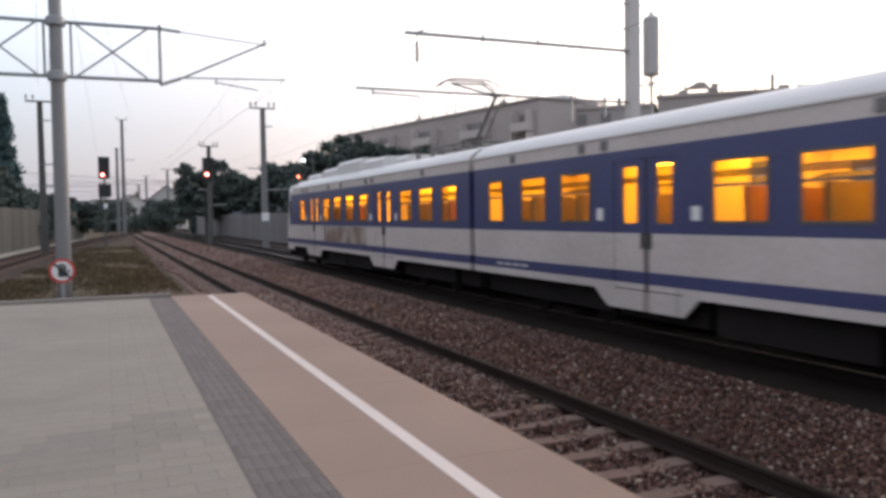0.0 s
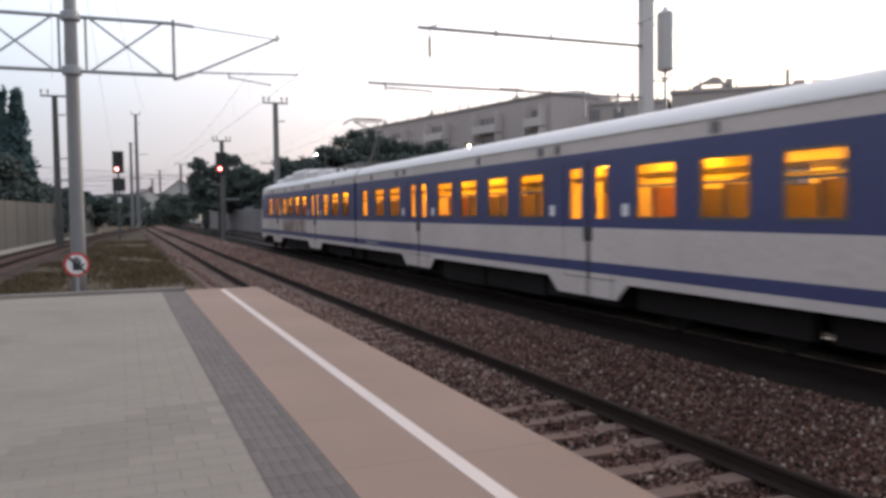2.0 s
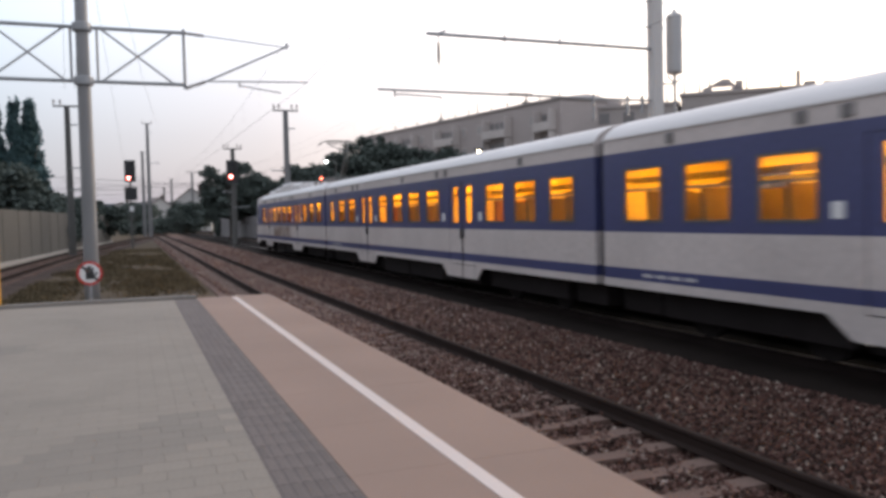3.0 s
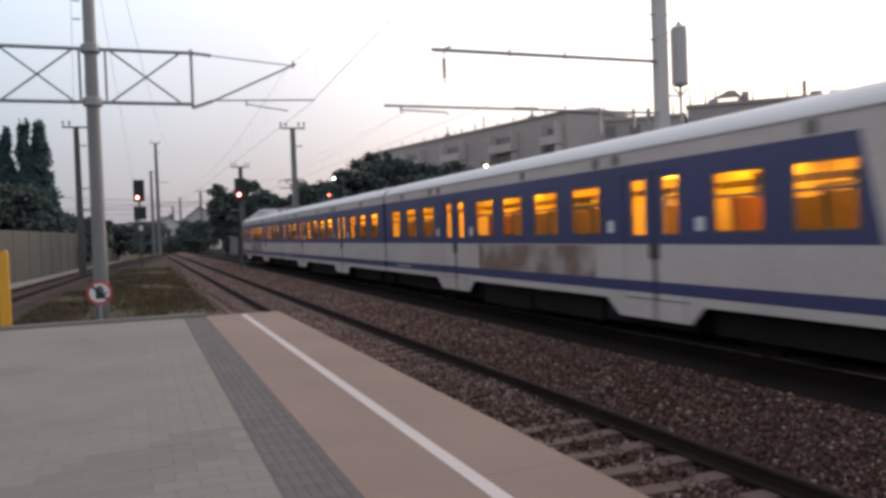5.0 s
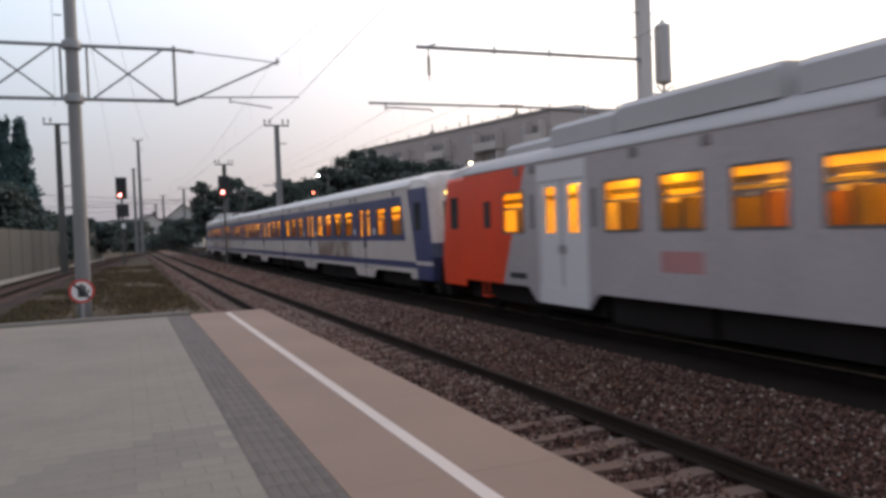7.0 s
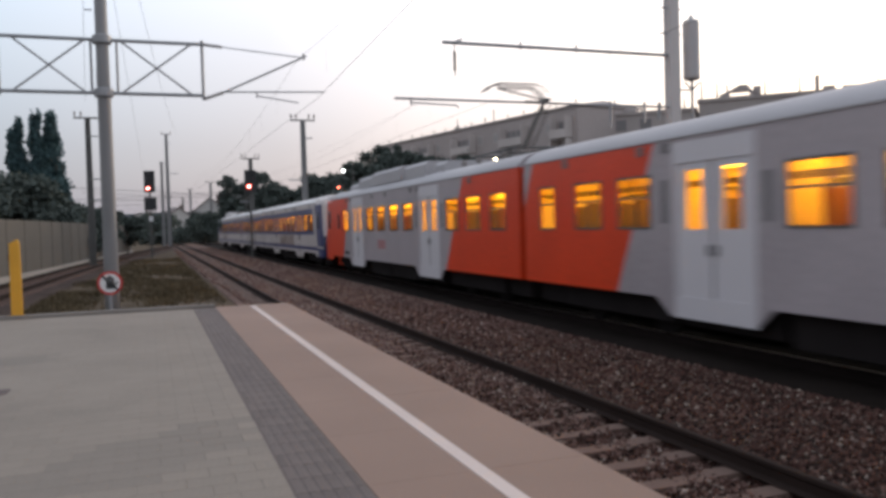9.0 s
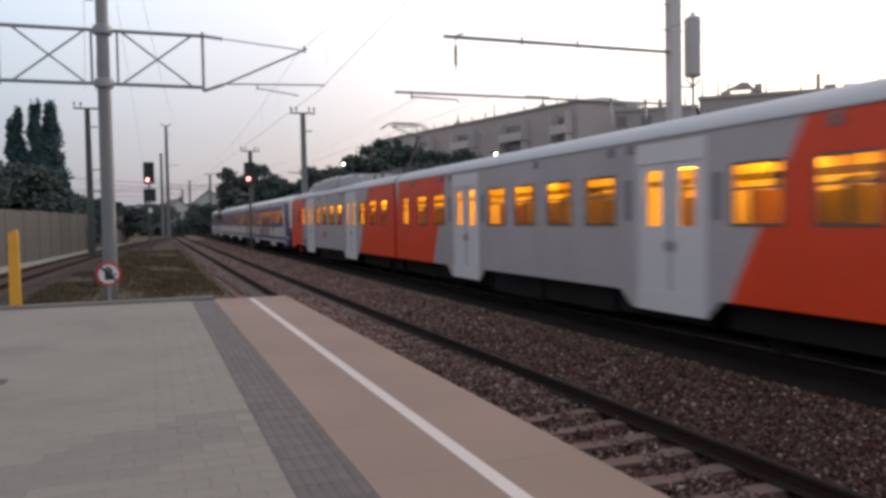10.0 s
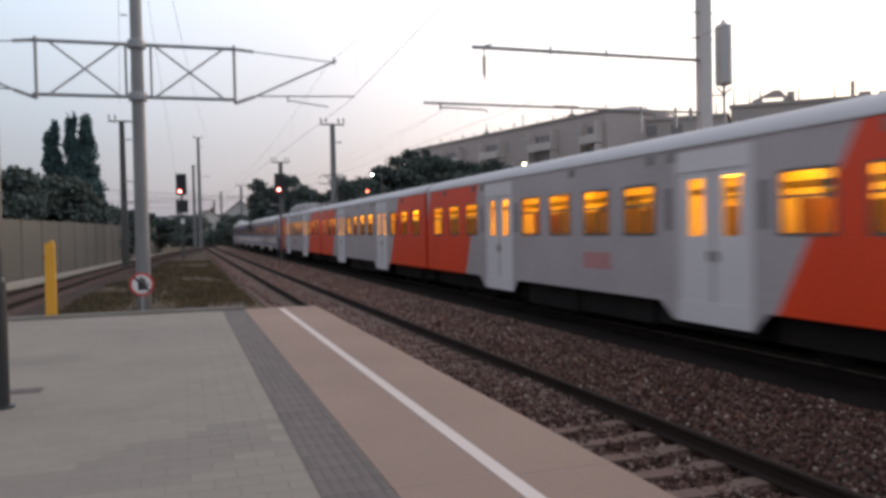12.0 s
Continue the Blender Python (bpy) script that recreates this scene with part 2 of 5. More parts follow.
L_BLUE_HEAD = livery("livery_blue_motor", WHITE_T, grime + [(BLUE_T, 0, 0.92, 1.13, -1, 30), (BLUE_T, 0.2, 1.78, 3.22, 1.64, 30), (BLUE_T, 0.33, 1.16, 3.4, -5, 0.95), (WHITE_T, 0, 1.04, 1.16, -5, 1.3), (BLUE_T, 0, 0.3, 1.04, -5, 1.0), (BROWN_T, 0, 1.13, 1.76, 8.65, 14.5)])
L_BLUE_TAIL = livery("livery_blue_driving", WHITE_T, grime + [(BLUE_T, 0, 0.92, 1.13, -1, 30), (BLUE_T, -0.23, 1.78, 3.22, -1, 21.5), (BLUE_T, -0.27, 1.16, 3.4, 22.32, 30), (WHITE_T, 0, 1.04, 1.16, 22.0, 30), (BLUE_T, 0, 0.3, 1.04, 22.1, 30), (BROWN_T, 0, 1.13, 1.76, 8.65, 14.5)])
red_front, red_back = (RED_T, 0.47, 0.3, 3.47, -1, 3.78), (RED_T, 0.58, 0.3, 3.47, 17.48, 30)
L_RED = livery("livery_red_grey", GREY_T, [red_front, red_back])
FACEW = livery("cab_face_white", WHITE_T, [((0.02, 0.025, 0.07), 0, 0.0, 1.72, -9, 40)])
DOORW = mat("door_white", (0.62, 0.6, 0.62), 0.4, vary=0.06, scale=2)
ROOF_T = mat("train_roof", (0.62, 0.6, 0.59), 0.5, vary=0.12, scale=1.0)
ROOF_G = mat("train_roof_grey", (0.42, 0.41, 0.42), 0.6, vary=0.15, scale=1.0)
VENTG = mat("ventilator_grey", (0.2, 0.19, 0.19), 0.6, vary=0.12, scale=5)
DOORSEAL = mat("door_seal_grey", (0.24, 0.235, 0.25), 0.7, vary=0.1)
RUBBER = mat("rubber", (0.025, 0.025, 0.028), 0.8, vary=0.1)
UNDER = mat("underframe", (0.021, 0.018, 0.018), 0.95, spec=0.05, vary=0.3)
INTERIOR = mat("interior_panel", (0.74, 0.63, 0.3), 0.6, vary=0.08, scale=2)
SEATM = mat("seat_cloth", (0.15, 0.1, 0.035), 0.9, vary=0.2, scale=6)
SEATR = mat("seat_red", (0.24, 0.09, 0.035), 0.8, vary=0.2, scale=6)
LIGHTBAND = glow("ceiling_light_band", (1.0, 0.43, 0.022), 6.8)
WINGLASS = glass_mat("window_glass")
EMBLEM = mat("faded_emblem", (0.42, 0.2, 0.2), 0.5, vary=0.1)
ALU = mat("window_frame_alu", (0.12, 0.11, 0.1), 0.5, metal=0.3, vary=0.08)

# ---- mesh helpers ----


def mesh_of(name, verts, faces, material, smooth=False):
    me = bpy.data.meshes.new(name)
    me.from_pydata([tuple(v) for v in verts], [], faces)
    me.update()
    for m in material if isinstance(material, (list, tuple)) else [material]:
        me.materials.append(m)
    if smooth:
        me.polygons.foreach_set("use_smooth", [True] * len(me.polygons))
    return me


class Build:
    """Gathers simple solids into one mesh."""

    def __init__(self):
        self.v, self.f = [], []

    def add(self, verts, faces):
        k = len(self.v)
        self.v += [tuple(p) for p in verts]
        self.f += [tuple(i + k for i in f) for f in faces]
        return self

    def box(self, x0, x1, y0, y1, z0, z1, c=0.0):
        """A box; c chamfers the upper edges."""
        if c <= 0:
            v = [(x0, y0, z0), (x1, y0, z0), (x1, y1, z0), (x0, y1, z0), (x0, y0, z1), (x1, y0, z1), (x1, y1, z1), (x0, y1, z1)]
            return self.add(v, [(3, 2, 1, 0), (4, 5, 6, 7), (0, 1, 5, 4), (1, 2, 6, 5), (2, 3, 7, 6), (3, 0, 4, 7)])
        v = [(x0, y0, z0), (x1, y0, z0), (x1, y1, z0), (x0, y1, z0), (x0, y0, z1 - c), (x1, y0, z1 - c), (x1, y1, z1 - c), (x0, y1, z1 - c),
             (x0 + c, y0 + c, z1), (x1 - c, y0 + c, z1), (x1 - c, y1 - c, z1), (x0 + c, y1 - c, z1)]
        return self.add(v, [(3, 2, 1, 0), (8, 9, 10, 11), (0, 1, 5, 4), (1, 2, 6, 5), (2, 3, 7, 6), (3, 0, 4, 7), (4, 5, 9, 8), (5, 6, 10, 9), (6, 7, 11, 10), (7, 4, 8, 11)])

    def rod(self, a, b, r, r2=None, n=8):
        a, b = Vector(a), Vector(b)
        r2 = r if r2 is None else r2
        d = (b - a).normalized()
        s = d.cross(Vector((0, 0, 1)) if abs(d.z) < 0.95 else Vector((1, 0, 0))).normalized()
        t = d.cross(s)
        v = []
        for p, q in ((a, r), (b, r2)):
            for i in range(n):
                g = 2 * math.pi * (i + 0.5) / n
                v.append(p + s * (q * math.cos(g)) + t * (q * math.sin(g)))
        f = [(i, (i + 1) % n, n + (i + 1) % n, n + i) for i in range(n)]
        return self.add(v, f + [tuple(range(n))[::-1], tuple(range(n, 2 * n))])

    def prism(self, outline, y0, y1, axis="y"):
        """An outline in (x, z) run from y0 to y1 (or in (y, z) along x)."""
        n = len(outline)
        if axis == "y":
            v = [(x, y0, z) for x, z in outline] + [(x, y1, z) for x, z in outline]
        else:
            v = [(y0, y, z) for y, z in outline] + [(y1, y, z) for y, z in outline]
        f = [(i, (i + 1) % n, n + (i + 1) % n, n + i) for i in range(n)]
        return self.add(v, f + [tuple(range(n))[::-1], tuple(range(n, 2 * n))])

    def lathe(self, cx, cy, profile, n=16):
        """A turned body about the upright axis through (cx, cy); profile of (radius, z)."""
        v = [(cx + r * math.cos(2 * math.pi * i / n), cy + r * math.sin(2 * math.pi * i / n), z) for r, z in profile for i in range(n)]
        f = [(k * n + i, k * n + (i + 1) % n, (k + 1) * n + (i + 1) % n, (k + 1) * n + i) for k in range(len(profile) - 1) for i in range(n)]
        return self.add(v, f + [tuple(range(n))[::-1], tuple(range((len(profile) - 1) * n, len(profile) * n))])

    def ring(self, xa, xb, ya, yb, za, zb, ia, ib, ja, jb):
        """An upright panel between xa and xb with a rectangular opening (y ia..ib, z ja..jb)."""
        o, q = [(ya, za), (yb, za), (yb, zb), (ya, zb)], [(ia, ja), (ib, ja), (ib, jb), (ia, jb)]
        v = [(x, y, z) for x in (xa, xb) for y, z in o + q]
        f = []
        for k in range(4):
            m = (k + 1) % 4
            f += [(k, m, 4 + m, 4 + k), (8 + k, 8 + m, 12 + m, 12 + k), (k, m, 8 + m, 8 + k), (4 + k, 4 + m, 12 + m, 12 + k)]
        return self.add(v, f)

    def column(self, outline, z0, z1):
        n = len(outline)
        v = [(x, y, z0) for x, y in outline] + [(x, y, z1) for x, y in outline]
        return self.add(v, [(i, (i + 1) % n, n + (i + 1) % n, n + i) for i in range(n)] + [tuple(range(n))[::-1], tuple(range(n, 2 * n))])

    def mesh(self, name, material, smooth=False):
        return mesh_of(name, self.v, self.f, material, smooth)


def part(name, shape, material, parent=None, label="", smooth=False):
    """One mesh object under a thing or a part. shape: a Build or a mesh."""
    me = shape if isinstance(shape, bpy.types.Mesh) else shape.mesh(name, material, smooth)
    ob = new(name, me)
    ob.parent = parent
    return tagged(ob, label)


def thing(name, m, label, category, group="", kind=""):
    ob = new(name)
    ob.matrix_world = m
    return tagged(ob, label, category, group, kind)


def structure(name, shape, material, label, category=""):
    return tagged(part(name, shape, material), label, category or name.split("_")[0], kind="structure")


# ---- ground, platform, tracks ----
RZ = -0.55  # top of rail
BED = -0.77
T1, T2, T3 = 4.245, 9.8, 14.2
EDGE, END = 2.67, 17.55
rng = np.random.default_rng(7)


def ground():
    nx, ny = 90, 110
    xs = np.sign(np.linspace(-1, 1, nx)) * np.abs(np.linspace(-1, 1, nx)) ** 2.6 * 900
    ys = -60 + np.linspace(0, 1, ny) ** 2.4 * 1900
    v, f = [], []
    for y in ys:
        for x in xs:
            h = 0.05 * noise.noise(Vector((x * 0.5, y * 0.5, 0)))
            v.append((x, y, BED - 0.1 + h if abs(x) < 200 else BED - 0.1))
    for j in range(ny - 1):
        for i in range(nx - 1):
            k = j * nx + i
            f.append((k, k + 1, k + nx + 1, k + nx))
    structure("ground", mesh_of("ground", v, f, SOIL, True), SOIL, "dry brown soil with sparse weeds beside the railway tracks")


ground()


def ballast_bed():
    b = Build()
    for ya, yb, m, tone in ((-40, 19, BALLAST, "rust-brown"), (19, 420, BALLAST_LIT, "pale brown, painted as grazing-lit,")):
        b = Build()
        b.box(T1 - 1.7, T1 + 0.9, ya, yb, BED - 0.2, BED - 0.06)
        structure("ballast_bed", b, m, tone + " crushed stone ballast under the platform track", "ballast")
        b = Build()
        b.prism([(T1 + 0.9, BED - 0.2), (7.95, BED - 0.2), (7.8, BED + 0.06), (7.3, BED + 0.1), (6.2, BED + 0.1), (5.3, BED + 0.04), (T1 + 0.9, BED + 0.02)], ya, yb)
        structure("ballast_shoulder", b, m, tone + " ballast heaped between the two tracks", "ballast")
    # both beds carry the train's shade in their colour
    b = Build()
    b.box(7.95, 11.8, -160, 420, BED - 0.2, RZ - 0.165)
    structure("ballast_bed_far", b, BALLAST_SHADE, "oil-dark ballast under the train's track, the train's shade in its colour", "ballast")
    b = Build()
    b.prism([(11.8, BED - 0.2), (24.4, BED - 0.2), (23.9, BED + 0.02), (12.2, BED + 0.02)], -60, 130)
    structure("ballast_bed_rear", b, BALLAST_SHADE, "dark ballast under the rear track, the train's shade in its colour", "ballast")
    # loose stones
    v, f = [], []
    base = np.array([(1, 0, 0), (0, 1, 0), (-1, 0, 0), (0, -1, 0), (0, 0, 1), (0, 0, -1)], float)
    tri = np.array([(0, 1, 4), (1, 2, 4), (2, 3, 4), (3, 0, 4), (1, 0, 5), (2, 1, 5), (3, 2, 5), (0, 3, 5)])
    # between the rails close by, farther off, far down the line, and the heap spilt over the sleepers
    n_near, n_mid, n_far, n_back, n_spill = 50000, 26000, 22000, 12000, 5200
    x = np.r_[rng.uniform(2.75, 7.95, n_near), rng.uniform(2.75, 7.95, n_mid), rng.uniform(2.6, 8.0, n_far), rng.uniform(2.75, 7.95, n_back), rng.uniform(2.9, 4.95, n_spill)]
    y = np.r_[2.2 + 15 * rng.uniform(0, 1, n_near) ** 1.2, rng.uniform(16, 40, n_mid), 38 + 72 * rng.uniform(0, 1, n_far) ** 1.3, rng.uniform(-8, 2.4, n_back), 10.9 + rng.normal(0, 1.1, n_spill)]
    s = np.r_[rng.uniform(0.013, 0.036, n_near), rng.uniform(0.022, 0.046, n_mid), rng.uniform(0.04, 0.075, n_far), rng.uniform(0.02, 0.045, n_back), rng.uniform(0.015, 0.034, n_spill)]
    ang, tilt = rng.uniform(0, 6.28, len(x)), rng.uniform(-0.6, 0.6, len(x))
    pts = base[None] * (s[:, None, None] * rng.uniform(0.6, 1.25, (len(x), 6, 1)))
    ca, sa_ = np.cos(ang)[:, None], np.sin(ang)[:, None]
    ct, st = np.cos(tilt)[:, None], np.sin(tilt)[:, None]
    px, pz = pts[..., 0] * ct - pts[..., 2] * st, pts[..., 0] * st + pts[..., 2] * ct
    qx, qy = px * ca - pts[..., 1] * sa_, px * sa_ + pts[..., 1] * ca
    crown = np.interp(x, (2.7, 4.2, 4.5, 4.75, 4.9, 5.05, 5.3, 6.2, 7.3, 7.8, 7.95), (-0.045, -0.035, -0.005, -0.005, -0.05, -0.02, 0.04, 0.1, 0.1, 0.06, -0.08))
    crown = np.where((y > 14) & (x < 4.95), np.maximum(crown, -0.012), crown)
    crown[-n_spill:] = rng.uniform(-0.01, 0.05, n_spill)
    world_pts = np.stack([qx + x[:, None], qy + y[:, None], pz + (BED + crown + rng.uniform(0, 0.035, len(x)))[:, None]], -1).reshape(-1, 3)
    # share of light-painted stones grows with distance
    far_lit = rng.uniform(0, 1, len(x)) < np.where(x < 4.95, np.interp(y, (4, 8, 13, 20), (0.1, 0.4, 0.8, 1.0)), np.interp(y, (9, 15, 24), (0.0, 0.35, 1.0)))
    for pick, m, tone in ((~far_lit, STONE, "loose brown crushed ballast stones with a few pale ones"), (far_lit, STONE_LIT, "ballast stones down the line, painted paler as if seen grazing-lit")):
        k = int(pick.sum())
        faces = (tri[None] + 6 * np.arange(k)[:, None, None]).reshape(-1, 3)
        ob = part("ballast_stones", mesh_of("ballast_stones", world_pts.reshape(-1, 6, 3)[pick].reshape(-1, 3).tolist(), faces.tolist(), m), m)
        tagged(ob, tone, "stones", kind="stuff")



ballast_bed()


def track(c, name, y0, y1, sleepers, label):
    tr = thing(name, pose(c, 0, 0), label, "track", "railway tracks")
    prof = [(-0.07, 0), (0.07, 0), (0.07, 0.012), (0.012, 0.035), (0.01, 0.12), (0.036, 0.135), (0.036, 0.165), (0.03, 0.172), (-0.03, 0.172), (-0.036, 0.165), (-0.036, 0.135), (-0.01, 0.12), (-0.012, 0.035), (-0.07, 0.012)]
    for sx in (-0.7525, 0.7525):
        b = Build()
        b.prism([(sx + x, RZ - 0.172 + z) for x, z in prof], y0, y1)
        rail = part("rail", b, RAIL if c < 6 else RAIL_SHADE, tr, "rusty brown steel rail" if c < 6 else "near-black steel rail, the train's shade in its colour")
        h = Build()
        h.box(sx - 0.027, sx + 0.027, y0, y1, RZ - 0.001, RZ + 0.003)
        part("running_surface", h, RAILTOP if c < 6 else RAILSHINE, rail, "worn rail top" if c < 6 else "polished bright rail top")
    sb = Build()
    sb.prism([(-1.3, -0.2), (1.3, -0.2), (1.3, -0.02), (1.25, 0.0), (0.45, 0.0), (0.35, -0.025), (-0.35, -0.025), (-0.45, 0.0), (-1.25, 0.0), (-1.3, -0.02)], -0.105, 0.105)
    sm, sd = sb.mesh("sleeper", SLEEPER), sb.mesh("sleeper", SLEEPER_LIT)
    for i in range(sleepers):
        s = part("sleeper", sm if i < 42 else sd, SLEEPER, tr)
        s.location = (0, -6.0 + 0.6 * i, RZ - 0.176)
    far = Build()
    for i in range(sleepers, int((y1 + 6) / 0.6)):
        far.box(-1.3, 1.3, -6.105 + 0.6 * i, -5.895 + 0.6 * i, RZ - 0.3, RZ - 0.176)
    tagged(part("sleepers_beyond", far, SLEEPER_LIT, tr), kind="stuff")
    return tr


track(T1, "railway_track", -30, 330, 100, "empty railway track with rusty rails on concrete sleepers beside the platform")
track(T2, "railway_track", -160, 330, 20, "railway track with rusty rails carrying the passing train")
track(T3, "railway_track", -60, 330, 4, "railway track with rusty rails behind the train")


def curved_track():
    """The siding that bends away behind the platform's end."""
    tr = thing("railway_track", pose(0, 0, 0), "curving side track with rusty rails along the noise barrier", "track", "railway tracks")

    def cx(y):
        return -6.6 + 0.035 * (y - 20) + 0.00042 * (y - 20) ** 2 if y < 110 else -6.6 + 0.035 * 90 + 0.00042 * 8100 + 0.11 * (y - 110)

    for sx in (-0.75, 0.75):
        ys = [-20 + 3.0 * i for i in range(61)]
        ring = [(-0.06, -0.17), (0.06, -0.17), (0.015, -0.13), (0.015, -0.05), (0.036, -0.035), (0.036, 0.0), (-0.036, 0.0), (-0.036, -0.035), (-0.015, -0.05), (-0.015, -0.13)]
        n = len(ring)
        b = Build()
        b.add([(cx(y) + sx + x, y, RZ + z) for y in ys for x, z in ring], [(k * n + q, k * n + (q + 1) % n, (k + 1) * n + (q + 1) % n, (k + 1) * n + q) for k in range(60) for q in range(n)])
        part("rail", b, RAIL, tr, "rusty brown steel rail")
    far = Build()
    for i in range(220):
        y = -10 + i * 0.65
        far.box(cx(y) - 1.3, cx(y) + 1.3, y - 0.13, y + 0.13, BED - 0.1, RZ - 0.176)
    tagged(part("sleepers_beyond", far, SLEEPER, tr), kind="stuff")
    bed = Build()
    for i in range(50):
        ya, yb = -20 + i * 3.4, -20 + (i + 1) * 3.4
        xa, xb = cx(ya), cx(yb)
        bed.add([(xa - 2.2, ya, BED - 0.12), (xa + 2.2, ya, BED - 0.12), (xb + 2.2, yb, BED - 0.12), (xb - 2.2, yb, BED - 0.12),
                 (xa - 1.7, ya, BED + 0.01), (xa + 1.7, ya, BED + 0.01), (xb + 1.7, yb, BED + 0.01), (xb - 1.7, yb, BED + 0.01)],
                [(4, 5, 6, 7), (1, 2, 6, 5), (3, 0, 4, 7)])
    structure("ballast_bed_siding", bed, BALLAST, "dark brown ballast under the curving side track", "ballast")


curved_track()


def platform():
    b = Build()
    b.box(-4.6, EDGE - 0.02, -40, END, -1.0, -0.045)
    b.box(EDGE - 0.02, EDGE + 0.0, -40, END, -0.9, -0.3)
    b.box(-4.6, 1.2, -40, -12.2, -0.045, 0.0)
    body = structure("platform", b, JOINT, "station platform with grey pavers, dark guiding strip and white safety line")
    e = Build()
    for i in range(20):  # edge slabs and the slabs behind the line
        y1 = END - 0.25 - i * 2.5
        e.box(2.003, EDGE + 0.05, y1 - 2.4985, y1, -0.2, 0.0, 0.003)
    part("edge_slab", e, SLAB, body, "weathered brownish concrete edge slabs")
    e = Build()
    for i in range(40):
        y1 = END - 0.25 - i * 1.25
        e.box(1.2, 1.893, y1 - 1.2488, y1, -0.1, 0.0, 0.002)
    part("inner_slab", e, SLAB, body, "weathered brownish concrete slabs")
    e = Build()
    e.box(1.893, 2.003, -40, END - 0.25, -0.06, 0.003)
    part("safety_line", e, LINE, body, "worn white painted safety line")
    e = Build()
    e.box(1.2, EDGE + 0.05, END - 0.25, END + 0.02, -0.4, 0.0, 0.01)
    part("end_slab", e, SLAB, body)
    e = Build()
    e.box(-4.7, 1.2, END - 0.16, END + 0.02, -0.6, 0.07, 0.015)
    part("end_kerb", e, KERB, body, "low raised concrete kerb closing the platform's end")
    e = Build()
    e.box(-4.72, -4.6, -40, END, -0.9, 0.0, 0.01)
    part("back_edge", e, KERB, body)
    return body


platform_body = platform()


def platform_pieces():
    """Pavers and ribbed guiding tiles, laid last."""
    pv = Build()
    pv.box(-0.1495, 0.1495, -0.0995, 0.0995, -0.05, 0.0, 0.002)
    meshes = {m: pv.mesh("paver", m) for m in (PAVER, PAVERD)}

    def tone(x, y):
        """A relaid stretch of slightly darker stones crosses the paving."""
        hi = np.interp(x, (-2.5, -0.82, -0.41, 0.14, 0.8), (5.3, 6.1, 6.5, 6.9, 7.25))
        lo = np.interp(x, (-2.5, -0.72, -0.23, 0.18, 0.3, 0.8), (4.5, 5.3, 5.5, 5.55, 6.0, 6.15))
        return PAVERD if lo < y < hi or (11.2 < y < 12.0 and x < -1.2) else PAVER

    rest = {m: Build() for m in meshes}
    count = 0
    rows = int((END - 0.14 + 12) / 0.2)
    for j in range(rows):
        y = END - 0.125 - 0.1 - 0.2 * j
        for i in range(17):
            x = 0.75 - 0.15 - 0.3 * i - (0.15 if j % 2 else 0.0)
            if x - 0.15 < -4.61:
                continue
            m = tone(x, y)
            if 3.2 < y < 7.4 and -1.9 < x and count < 300:
                p = part("paver", meshes[m], m, platform_body)
                p.location = (x, y, 0.0015 * noise.noise(Vector((x * 9, y * 9, 0))))
                count += 1
            else:
                rest[m].box(x - 0.1495, x + 0.1495, y - 0.0995, y + 0.0995, -0.05, 0.0, 0.002)
        if j % 2:
            rest[PAVER].box(0.6005, 0.7495, y - 0.0995, y + 0.0995, -0.05, 0.0, 0.002)
            rest[PAVER].box(-4.6, -4.5005, y - 0.0995, y + 0.0995, -0.05, 0.0, 0.002)
        else:
            rest[PAVER].box(-4.6, -4.3505, y - 0.0995, y + 0.0995, -0.05, 0.0, 0.002)
    for m in rest:
        tagged(part("pavers_beyond", rest[m], m, platform_body), kind="stuff")
    tl = Build()
    tl.box(-0.224, 0.224, -0.148, 0.148, -0.05, -0.002, 0.003)
    for k in range(6):
        x = -0.185 + 0.074 * k
        tl.prism([(x - 0.027, -0.003), (x + 0.027, -0.003), (x + 0.022, 0.0015), (x - 0.022, 0.0015)], -0.146, 0.146)
    me = tl.mesh("guiding_tile", TACTILE)
    for j in range(98):
        t = part("guiding_tile", me, TACTILE, platform_body)
        t.location = (0.975, END - 0.275 - 0.3 * j, 0)


# ---- train ----
WIN = [(0.95, 1.7), (2.55, 3.65), (4.2, 5.3), (8.55, 9.68), (10.2, 11.32), (11.92, 13.04), (13.62, 14.75), (18.0, 19.1), (19.65, 20.75), (21.35, 22.4)]
DOORS = [(6.02, 7.88), (15.5, 17.36)]
SILL, HEAD = 1.95, 2.92
LEN = 23.2


